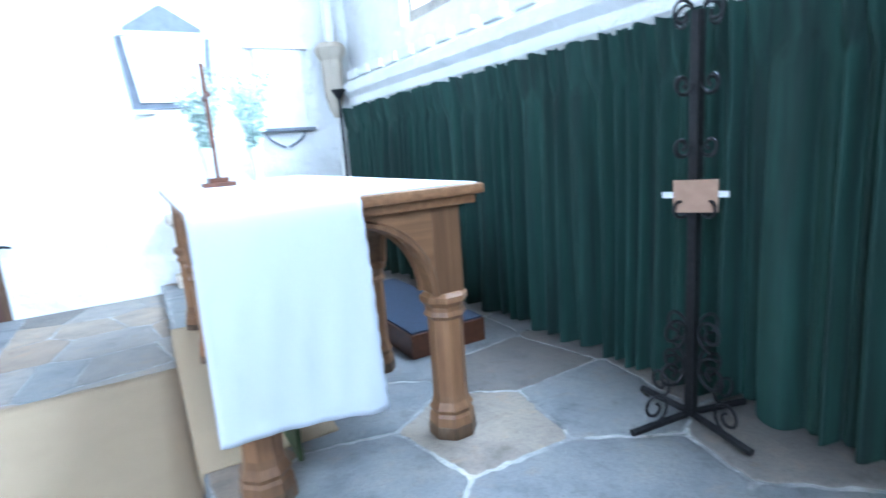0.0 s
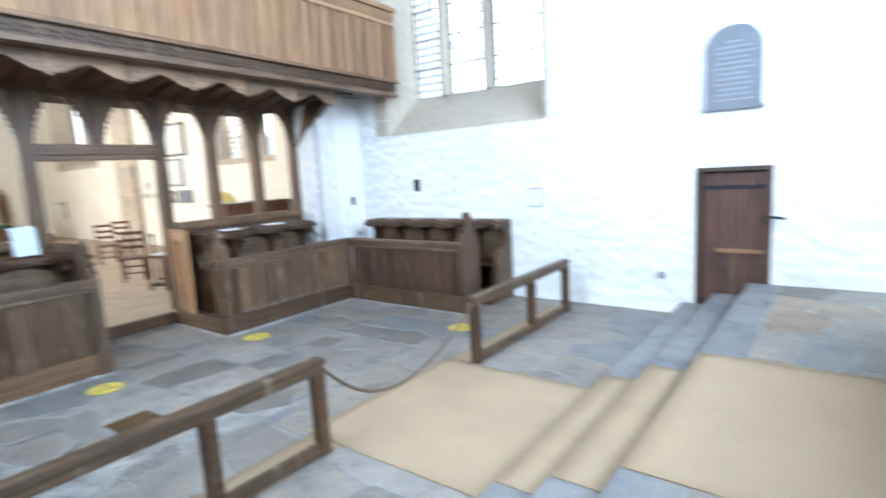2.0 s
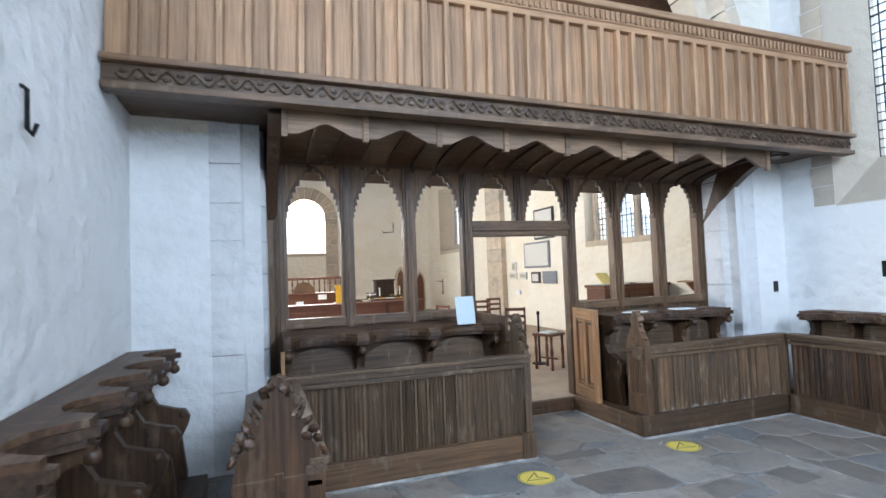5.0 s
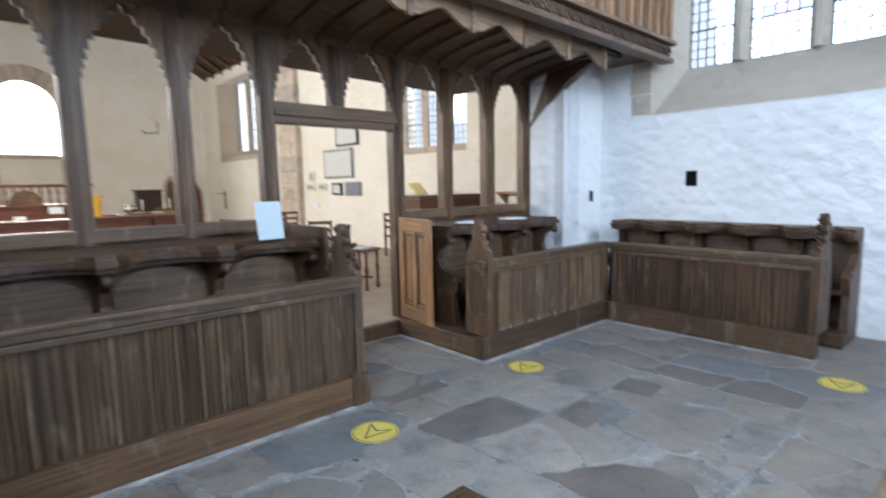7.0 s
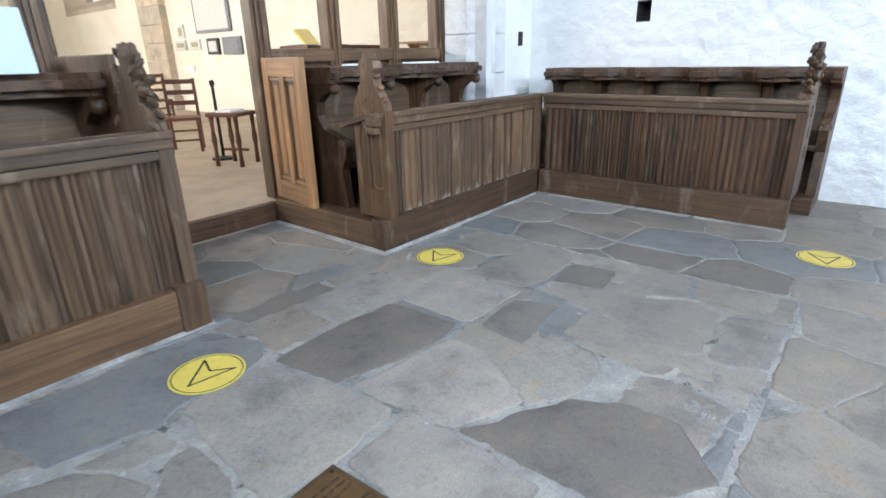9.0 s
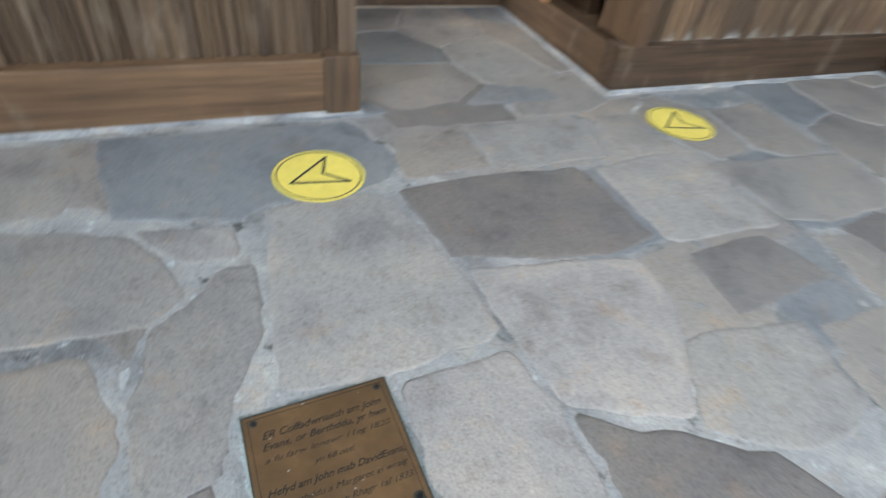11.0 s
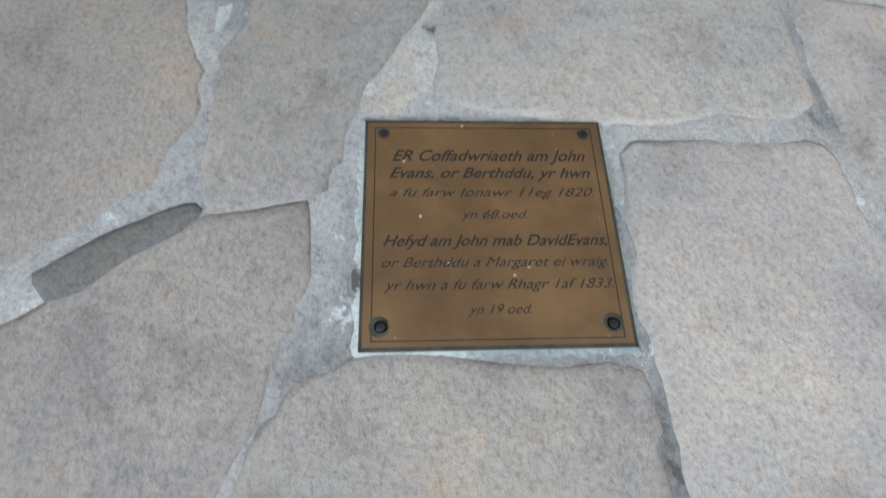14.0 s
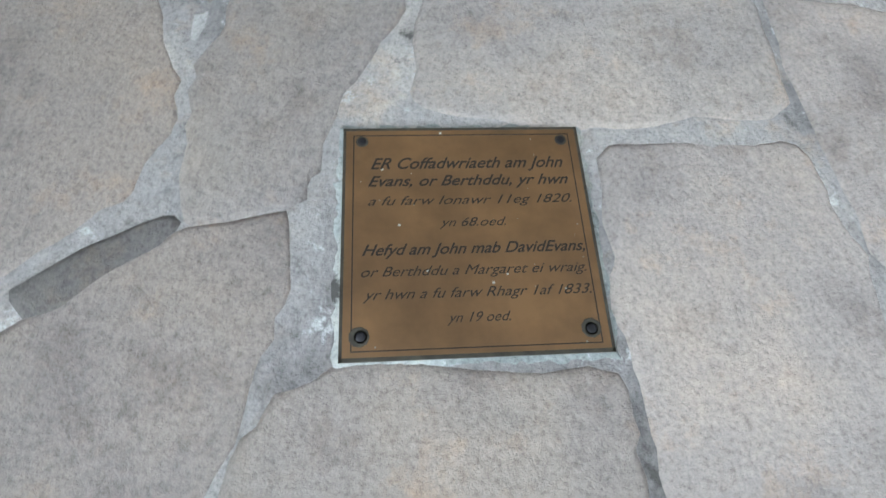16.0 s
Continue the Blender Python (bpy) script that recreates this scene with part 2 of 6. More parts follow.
SISAL = weave("seagrass_matting", (0.46, 0.345, 0.222))
LINEN = plain("white_linen", (0.56, 0.575, 0.61), 0.85, 0, 0.04, 300, 0.25)
VELVET, _n, _l, _b = mat("green_velvet", 0.85)
_b.inputs["Base Color"].default_value = (0.012, 0.075, 0.05, 1)
_b.inputs["Sheen Weight"].default_value, _b.inputs["Sheen Roughness"].default_value = 0.14, 0.4
_b.inputs["Sheen Tint"].default_value = (0.25, 0.7, 0.55, 1)
# fold highlights and darks painted into the green as streaks down the curtain
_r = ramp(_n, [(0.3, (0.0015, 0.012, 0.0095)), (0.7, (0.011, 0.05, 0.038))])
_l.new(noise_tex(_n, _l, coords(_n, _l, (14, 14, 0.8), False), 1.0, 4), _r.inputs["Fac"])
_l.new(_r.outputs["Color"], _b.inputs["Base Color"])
IRON = plain("black_wrought_iron", (0.02, 0.02, 0.022), 0.5, 0.6, 0.3, 40, 0.3)
BRASS = plain("tarnished_brass", (0.13, 0.073, 0.031), 0.45, 0.25, 0.35, 11, 0.08)
ENGRAVED = plain("engraved_black", (0.012, 0.009, 0.006), 0.8)
YELLOW = plain("yellow_vinyl", (0.72, 0.56, 0.11), 0.5, 0, 0.08, 25, 0)
BLACK = plain("black_ink", (0.02, 0.02, 0.02), 0.6, 0, 0.1, 30, 0)
SLATE = plain("grey_slate", (0.165, 0.18, 0.21), 0.55, 0, 0.15, 12, 0.1)
MARBLE = plain("white_marble", (0.82, 0.81, 0.8), 0.4, 0, 0.05, 6, 0)
PAPER = plain("white_paper", (0.8, 0.83, 0.84), 0.8, 0, 0.03, 60, 0)
BLUE = plain("blue_felt", (0.03, 0.042, 0.07), 0.95, 0, 0.2, 60, 0.3)
OLIVE = plain("green_brocade", (0.05, 0.075, 0.028), 0.8, 0, 0.4, 25, 0.2)
LEAF = plain("pale_green_leaf", (0.42, 0.53, 0.46), 0.6, 0, 0.2, 20, 0)
PETAL = plain("white_petal", (0.75, 0.8, 0.76), 0.7, 0, 0.06, 20, 0)
ROPE = plain("brown_rope", (0.12, 0.085, 0.055), 0.9, 0, 0.3, 90, 0.4)
LEAD = plain("window_lead", (0.035, 0.04, 0.045), 0.6, 0.3, 0.2, 30, 0)
RED = plain("red_brown_wood", (0.115, 0.042, 0.02), 0.45, 0, 0.3, 20, 0.1)
BROWN = plain("brown_card", (0.36, 0.22, 0.15), 0.8, 0, 0.1, 20, 0)
MUSTARD = plain("mustard_board", (0.7, 0.42, 0.03), 0.7, 0, 0.1, 15, 0)
GLASS, _n, _l, _b = mat("leaded_glass", 0.08)
_b.inputs["Base Color"].default_value = (0.93, 0.97, 0.97, 1)
_b.inputs["Transmission Weight"].default_value, _b.inputs["IOR"].default_value = 1.0, 1.1
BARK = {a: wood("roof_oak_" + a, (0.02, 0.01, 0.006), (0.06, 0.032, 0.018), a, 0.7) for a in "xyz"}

# ---- building helpers ----
def box(bm, x0, x1, y0, y1, z0, z1, bevel=0.0):
    r = bmesh.ops.create_cube(bm, size=1.0, matrix=Matrix.Translation(((x0 + x1) / 2, (y0 + y1) / 2, (z0 + z1) / 2)) @ Matrix.Diagonal((abs(x1 - x0), abs(y1 - y0), abs(z1 - z0), 1)))
    if bevel:
        es = list({e for v in r["verts"] for e in v.link_edges})
        bmesh.ops.bevel(bm, geom=es, offset=bevel, segments=2, affect="EDGES", profile=0.7)
    return bm


def boxed(*a, bevel=0.0):
    return box(bmesh.new(), *a, bevel=bevel)


def prism(bm, pts, axis, a0, a1):
    """A polygon in the two other axes, drawn out along one axis."""
    def place(p, a):
        return {"x": (a, p[0], p[1]), "y": (p[0], a, p[1]), "z": (p[0], p[1], a)}[axis]
    lo = [bm.verts.new(place(p, a0)) for p in pts]
    hi = [bm.verts.new(place(p, a1)) for p in pts]
    fs = [bm.faces.new(lo), bm.faces.new(hi[::-1])]
    for i in range(len(pts)):
        j = (i + 1) % len(pts)
        fs.append(bm.faces.new((lo[j], lo[i], hi[i], hi[j])))
    bmesh.ops.recalc_face_normals(bm, faces=fs)
    return bm


def lathe(bm, prof, cx, cy, seg=16, turn=0.0):
    rings = []
    for r, z in prof:
        rings.append([bm.verts.new((cx + r * math.cos(turn + 2 * math.pi * i / seg), cy + r * math.sin(turn + 2 * math.pi * i / seg), z)) for i in range(seg)])
    for a, b in zip(rings, rings[1:]):
        for i in range(seg):
            j = (i + 1) % seg
            bm.faces.new((a[i], a[j], b[j], b[i]))
    bm.faces.new(rings[0][::-1])
    bm.faces.new(rings[-1])
    return bm


def tube(bm, pts, r, seg=8):
    pts = [Vector(p) for p in pts]
    rings, side = [], None
    for i, p in enumerate(pts):
        d = (pts[min(i + 1, len(pts) - 1)] - pts[max(i - 1, 0)]).normalized()
        ref = side if side is not None else (Vector((0, 0, 1)) if abs(d.z) < 0.9 else Vector((1, 0, 0)))
        u = (ref - d * ref.dot(d)).normalized()
        side = u
        w = d.cross(u)
        rings.append([bm.verts.new(p + r * (math.cos(a) * u + math.sin(a) * w)) for a in (2 * math.pi * k / seg for k in range(seg))])
    for a, b in zip(rings, rings[1:]):
        for i in range(seg):
            j = (i + 1) % seg
            bm.faces.new((a[i], a[j], b[j], b[i]))
    bm.faces.new(rings[0][::-1])
    bm.faces.new(rings[-1])
    return bm


def spiral(cx, cz, r, turns, start, way=1, n=26):
    return [(cx + r * (1 - 0.75 * i / n) * math.cos(start + way * turns * 6.283 * i / n), cz + r * (1 - 0.75 * i / n) * math.sin(start + way * turns * 6.283 * i / n)) for i in range(n + 1)]


def mesh_ob(name, bm, material, smooth=False):
    me = bpy.data.meshes.new(name)
    bm.normal_update()
    bm.to_mesh(me)
    bm.free()
    if smooth:
        for p in me.polygons:
            p.use_smooth = True
    me.materials.append(material)
    return new(name, me)


def part(name, bm, material, parent=None, label="", smooth=False):
    ob = mesh_ob(name, bm, material, smooth)
    if parent:
        ob.parent = parent
    return tagged(ob, label)


def thing(name, label, category, m=None, group="", kind=""):
    ob = new(name)
    ob.empty_display_size = 0.1
    if m is not None:
        ob.matrix_basis = m
    return tagged(ob, label, category, group, kind)


def setting(name, bm, material, label="", category="wall", smooth=False):
    return tagged(mesh_ob(name, bm, material, smooth), label, category, kind="structure")

# ---- plan ----
NORTH, SOUTH, EAST, PIER = 4.68, -3.66, 9.42, -0.85
SCREEN, LOFT, TOP = -1.5, 0.12, 8.0
SANCT, DAIS = 0.45, 0.55

# ---- walls ----
bm = bmesh.new()
T = NORTH + 0.75
box(bm, -1.5, -0.1, NORTH, T, -0.3, TOP)
box(bm, -0.1, 0.375, NORTH, T, -0.3, 2.55)
box(bm, 0.525, 2.8, NORTH, T, -0.3, 2.55)
box(bm, 0.375, 0.525, NORTH, T, -0.3, 1.6)
box(bm, 0.375, 0.525, NORTH, T, 1.8, 2.55)
box(bm, 0.375, 0.525, NORTH + 0.3, T, 1.6, 1.8)
box(bm, -0.1, 2.8, NORTH, T, 6.7, TOP)
box(bm, 2.8, 4.74, NORTH, T, -0.3, TOP)
box(bm, 4.74, 5.52, NORTH, T, 1.78, TOP)
box(bm, 5.52, EAST + 0.6, NORTH, T, -0.3, TOP)
box(bm, 4.74, 5.52, NORTH + 0.35, T, -0.3, 1.78)
wall_north = setting("wall_north", bm, WHITE, "lumpy whitewashed rubble wall with flaking patches")
# the high opening is added out of view to let the south lamp in
bm = bmesh.new()
box(bm, -1.5, 2.3, SOUTH - 0.7, SOUTH, -0.3, TOP)
box(bm, 4.9, EAST + 0.6, SOUTH - 0.7, SOUTH, -0.3, TOP)
box(bm, 2.3, 4.9, SOUTH - 0.7, SOUTH, -0.3, 3.3)
box(bm, 2.3, 4.9, SOUTH - 0.7, SOUTH, 6.7, TOP)
setting("wall_south", bm, WHITE, "lumpy whitewashed rubble wall of the chancel")
bm = bmesh.new()
box(bm, EAST, EAST + 0.6, SOUTH, NORTH, -0.3, 3.1)
box(bm, EAST, EAST + 0.6, SOUTH, -1.3, 3.1, TOP)
box(bm, EAST, EAST + 0.6, 3.1, NORTH, 3.1, TOP)
box(bm, EAST, EAST + 0.6, -1.3, 3.1, 7.2, TOP)
setting("wall_east", bm, WHITE, "whitewashed east wall above the curtain")

# west wall: two piers with the chancel arch over the loft
CY, SPRING, RAD, RISE = 0.72, 3.9, 3.38, 1.2
arc = [(CY + RAD * math.cos(a), SPRING + RISE * RAD * math.sin(a)) for a in (math.pi * i / 28 for i in range(29))]
bm = bmesh.new()
prism(bm, [(NORTH, 3.3), (NORTH, TOP), (CY, TOP)] + arc[14::-1] + [(4.12, SPRING), (4.12, 3.3)], "x", PIER - 0.65, PIER)
prism(bm, [(SOUTH, 3.3), (-2.98, 3.3), (-2.98, SPRING)] + arc[:13:-1] + [(CY, TOP), (SOUTH, TOP)], "x", PIER - 0.65, PIER)
# cream instead of white puts the warm light above the loft into the colour
setting("wall_west", bm, CREAM, "limewashed wall round the chancel arch, warm light painted in as cream")
for nm, y0, y1 in (("pier_north", 4.12, NORTH), ("pier_south", SOUTH, -2.98)):
    setting(nm, boxed(PIER - 0.65, PIER, y0, y1, -0.3, 3.3), WHITE, "plain whitewashed pier under the rood loft", "pier")


def quoins(name, y0, y1, yb):
    """Dressed blocks on the splayed jamb between pier and screen."""
    z, i = 0.0, 0
    hold = setting(name, boxed(PIER - 0.64, PIER - 0.03, min(y0, yb) + 0.03, max(y0, yb) - 0.03, 0, SPRING + 0.2), LIMED, "splayed jamb of dressed limestone blocks", "jamb")
    while z < SPRING + 0.1:
        h = 0.3 + 0.13 * random.random()
        g = 0.004
        d = 0.004 * random.random()
        bm = bmesh.new()
        sg = 1 if y1 > y0 else -1
        prism(bm, [(PIER + 0.004 + d, y0), (PIER + 0.004 + d, y0 + sg * (abs(y1 - y0) * 0.55)), (PIER - 0.26, y1), (PIER - 0.64, y1 + sg * 0.02), (PIER - 0.64, y0)], "z", z + g, z + h - g)
        part("quoin", bm, LIMED, hold)
        z += h
        i += 1


quoins("jamb_north", 4.12, 3.76, 3.78)
quoins("jamb_south", -2.98, -2.46, -2.48)

# arch ring of dressed stones
RINGSTONE = plaster("cream_dressed_stone", (0.66, 0.58, 0.45), (0.58, 0.5, 0.38))
ring = setting("chancel_arch", boxed(PIER - 0.5, PIER - 0.3, 3.95, 4.1, SPRING - 0.1, SPRING), RINGSTONE, "pointed chancel arch with a broad splayed stone order", "arch")
for i in range(24):
    a0, a1 = math.pi * i / 24 + 0.003, math.pi * (i + 1) / 24 - 0.003
    bm = bmesh.new()
    rows_r = []
    for x, r in ((PIER - 0.66, 3.17), (PIER - 0.3, 3.2), (PIER - 0.22, 3.32), (PIER + 0.012, 3.36), (PIER + 0.012, 3.56), (PIER - 0.66, 3.56)):
        rows_r.append([bm.verts.new((x, CY + r * math.cos(a), SPRING + RISE * r * math.sin(a))) for a in (a0, (a0 + a1) / 2, a1)])
    for p, q in zip(rows_r, rows_r[1:] + rows_r[:1]):
        for k in range(2):
            bm.faces.new((p[k], p[k + 1], q[k + 1], q[k]))
    for k in (0, 2):
        bm.faces.new([r[k] for r in rows_r])
    bmesh.ops.recalc_face_normals(bm, faces=bm.faces)
    part("voussoir", bm, RINGSTONE, ring)

# pale overcast sky behind the windows, the south one behind added openings
SKYGLOW, _n, _l, _b = mat("overcast_glow", 1.0)
_b.inputs["Base Color"].default_value = (0, 0, 0, 1)
_b.inputs["Emission Color"].default_value, _b.inputs["Emission Strength"].default_value = (0.92, 0.96, 1.0, 1), 1.7
BRIGHTGLOW, _n, _l, _b = mat("bright_west_sky", 1.0)
_b.inputs["Base Color"].default_value = (0, 0, 0, 1)
_b.inputs["Emission Color"].default_value, _b.inputs["Emission Strength"].default_value = (1.0, 0.97, 0.92, 1), 3.0
for nm, bx in (("backdrop_north", (-30, 14, 12.0, 12.1, -1, 16)), ("backdrop_west", (-27.1, -27.0, -14, 12, -1, 14)), ("backdrop_east", (16.0, 16.1, -14, 14, -1, 16)), ("backdrop_south", (-26, 14, -12.1, -12.0, -1, 16))):
    setting(nm, boxed(*bx), BRIGHTGLOW if nm == "backdrop_west" else SKYGLOW, "pale overcast sky beyond the windows", "backdrop")

# chancel ceiling, boarded oak
bm = boxed(-1.6, EAST + 0.6, SOUTH - 0.6, NORTH + 0.6, TOP, TOP + 0.2)
for i in range(9):
    box(bm, -1.0 + i * 1.25, -0.8 + i * 1.25, SOUTH, NORTH, TOP - 0.22, TOP - 0.002)
tagged(mesh_ob("ceiling", bm, BARK["x"]), "dark boarded oak ceiling with beams", "ceiling", kind="structure")

# ---- north window ----
WY = 5.2
win = setting("window_1", prism(bmesh.new(), [(NORTH - 0.004, 2.54), (T - 0.1, 2.54), (T - 0.1, 3.16), (WY, 3.16)], "x", -0.1, 2.8), WARMSTONE, "tall leaded window with stone mullions and a deep sloping sill", "window")
part("jamb", prism(bmesh.new(), [(-0.1, NORTH - 0.006), (-0.1, T - 0.1), (0.14, T - 0.1), (0.14, WY)], "z", 2.545, 6.7), WARMSTONE, win)
part("jamb", prism(bmesh.new(), [(2.8, NORTH - 0.006), (2.8, T - 0.1), (2.53, T - 0.1), (2.53, WY)], "z", 2.545, 6.7), WARMSTONE, win)
for x in (0.78, 1.62):
    part("mullion", prism(bmesh.new(), [(x - 0.1, WY + 0.02), (x - 0.03, WY - 0.1), (x + 0.03, WY - 0.1), (x + 0.1, WY + 0.02), (x + 0.1, WY + 0.12), (x - 0.1, WY + 0.12)], "z", 3.16, 6.7), WARMSTONE, win)
def leaded(parent, x0, x1, z0, z1, y, nx, nz):
    part("pane", boxed(x0, x1, y, y + 0.006, z0, z1), GLASS, parent, "clear leaded glass").visible_shadow = False
    bm = bmesh.new()
    for i in range(nx + 1):
        x = x0 + (x1 - x0) * i / nx
        box(bm, x - 0.0075, x + 0.0075, y - 0.005, y + 0.011, z0, z1)
    for i in range(nz + 1):
        z = z0 + (z1 - z0) * i / nz
        t = 0.012 if i % 4 == 0 else 0.0065
        box(bm, x0, x1, y - 0.004, y + 0.010, z - t, z + t)
    part("lead_came", bm, LEAD, parent)
for x0, x1 in ((0.14, 0.68), (0.88, 1.52), (1.72, 2.53)):
    leaded(win, x0, x1, 3.16, 6.7, WY + 0.03, 5 if x1 < 2 else 7, 30)

# a few tinted quarries among the clear ones
TINTED = []
for nm, c in (("rose", (0.68, 0.45, 0.48, 1)), ("violet", (0.5, 0.47, 0.62, 1)), ("grey_blue", (0.45, 0.5, 0.55, 1))):
    gm, _n, _l, _b = mat(nm + "_glass", 0.1)
    _b.inputs["Base Color"].default_value = c
    _b.inputs["Transmission Weight"].default_value, _b.inputs["IOR"].default_value = 1.0, 1.1
    TINTED.append(gm)
rngw = random.Random(23)
for k, cell in enumerate(rngw.sample(range(130), 34)):
    i, j = cell % 5, 4 + cell // 5
    x0, z0 = 0.88 + 0.128 * i, 3.16 + 0.118 * j
    part("pane", boxed(x0 + 0.007, x0 + 0.121, WY + 0.02, WY + 0.0265, z0 + 0.006, z0 + 0.112), TINTED[k % 3], win, "tinted old glass quarry").visible_shadow = False

# dressed blocks beside the window
for i in range(16):
    z = 2.56 + i * 0.27
    for x0, x1 in ((-0.38 - 0.02 * (i % 2), -0.106), (2.806, 2.86)):
        part("quoin", boxed(x0, x1, NORTH - 0.012, NORTH + 0.1, z + 0.004, z + 0.262, bevel=0.004), WARMSTONE, win)

# ---- north door ----
door = setting("door_1", boxed(4.745, 4.80, NORTH - 0.02, NORTH + 0.34, -0.02, 1.78), OAK["z"], "low closed plank door of dark oak with iron straps", "door")
part("jamb", boxed(5.46, 5.515, NORTH - 0.02, NORTH + 0.34, -0.02, 1.78), OAK["z"], door)
part("lintel", boxed(4.80, 5.46, NORTH - 0.02, NORTH + 0.34, 1.735, 1.78), OAK["x"], door)
RDOOR = wood("red_oak", (0.045, 0.02, 0.013), (0.12, 0.055, 0.035), "z", 0.6)
for i in range(4):
    x = 4.805 + i * 0.1635
    part("plank", boxed(x, x + 0.158, NORTH + 0.06, NORTH + 0.1, 0.0, 1.73, bevel=0.004), RDOOR, door)
for z in (0.16, 1.52):
    part("strap", boxed(4.81, 5.455, NORTH + 0.048, NORTH + 0.061, z, z + 0.05, bevel=0.003), IRON, door, "black iron strap")
part("ledge", boxed(4.95, 5.44, NORTH + 0.03, NORTH + 0.06, 0.78, 0.83, bevel=0.006), HONEY["x"], door, "paler oak bar")
part("prop", boxed(5.1, 5.16, NORTH + 0.034, NORTH + 0.06, 0.03, 0.78, bevel=0.006), BASE["z"], door, "upright oak prop")
part("ring_handle", tube(bmesh.new(), [(5.47 + 0.04 * math.cos(a), NORTH - 0.03, 1.18 + 0.04 * math.sin(a)) for a in (6.283 * i / 16 for i in range(17))], 0.008), IRON, door)

# ---- levels ----
bm = boxed(-1.33, 4.6, SOUTH, NORTH, -0.35, -0.007)
floor = setting("floor", bm, MORTAR, "chancel floor of irregular worn flagstones in lime mortar", "floor")
bm = bmesh.new()
box(bm, 5.6, EAST, SOUTH, NORTH, -0.3, SANCT - 0.005)
box(bm, 6.9, EAST, -3.3, NORTH, SANCT - 0.02, DAIS - 0.005)
sanct = setting("floor_sanctuary", bm, WHITE_MORTAR, "raised sanctuary floor of worn flagstones", "floor")


def stair(x0, x1, z):
    hold = setting("step", boxed(x0 + 0.02, x1 + 0.1, SOUTH, NORTH, -0.3, z - 0.03), MORTAR, "worn grey stone step across the chancel", "step")
    y = SOUTH
    while y < NORTH - 0.05:
        y2 = min(NORTH, y + 0.9 + 0.6 * random.random())
        if NORTH - y2 < 0.4:
            y2 = NORTH
        part("step_slab", boxed(x0, x1, y + 0.003, y2 - 0.003, z - 0.15 + 0.004, z, bevel=0.012), STEP, hold)
        y = y2


stair(4.60, 4.95, 0.15)
stair(4.95, 5.31, 0.30)
stair(5.31, 5.62, SANCT)

setting("threshold", boxed(-1.43, -1.345, -0.02, 1.36, 0.0, 0.158, bevel=0.008), OAK["y"], "worn dark oak threshold of the screen doorway", "threshold")

# ---- matting ----
def sheet(name, x0, x1, y0, y1, z, label, hang=None):
    bm = bmesh.new()
    nx, ny = max(2, int((x1 - x0) / 0.12)), max(2, int((y1 - y0) / 0.12))
    g = [[bm.verts.new((x0 + (x1 - x0) * i / nx, y0 + (y1 - y0) * j / ny + 0.012 * noise.noise((i * 0.3, j * 0.3, z)), z + 0.012 + 0.0018 * noise.noise((i * 0.4, j * 0.4, z)))) for j in range(ny + 1)] for i in range(nx + 1)]
    for i in range(nx):
        for j in range(ny):
            bm.faces.new((g[i][j], g[i + 1][j], g[i + 1][j + 1], g[i][j + 1]))
    if hang:
        low = [bm.verts.new((x0 - 0.012, g[0][j].co.y, hang)) for j in range(ny + 1)]
        for j in range(ny):
            bm.faces.new((low[j], g[0][j], g[0][j + 1], low[j + 1]))
    ob = tagged(mesh_ob(name, bm, SISAL, True), label, "carpet")
    s = ob.modifiers.new("thick", "SOLIDIFY")
    s.thickness = 0.012
    return ob


sheet("matting", 2.93, 4.58, 0.22, 2.0, 0.0, "beige seagrass matting between the rails")
sheet("matting", 4.61, 4.94, 0.22, 2.0, 0.15, "beige seagrass matting on the lower step", 0.02)
sheet("matting", 4.96, 5.30, 0.22, 2.0, 0.30, "beige seagrass matting on the middle step", 0.17)
sheet("matting", 5.32, 6.87, 0.25, 2.04, SANCT, "beige seagrass matting before the altar step", 0.32)
sheet("matting", 6.884, 7.5, 0.33, 2.7, DAIS, "beige seagrass matting wrapped over the altar step", SANCT + 0.012)
sheet("matting", 3.0, 3.30, 2.02, 4.3, 0.0, "strip of beige matting along the communion rail")
sheet("matting", 3.0, 3.30, -1.75, 0.20, 0.0, "strip of beige matting along the communion rail")
part_riser = setting("altar_step", boxed(6.885, 6.905, -3.3, NORTH, SANCT, DAIS - 0.01), STEP, "low stone step under the altar", "step")

# ---- loft and screen ----
N_BAY, Y0, BAY = 8, -2.31, 0.757
loft = thing("rood_loft", "oak rood loft with boarded parapet and carved beam", "loft", pose(LOFT, 0.5, 3.1))
inv = loft.matrix_basis.inverted()


def on(parent, name, bm, material, label="", smooth=False, under=None):
    """A part built in world places under a placed thing, or under one of its parts."""
    bm.transform(parent.matrix_basis.inverted())
    return part(name, bm, material, under or parent, label, smooth)


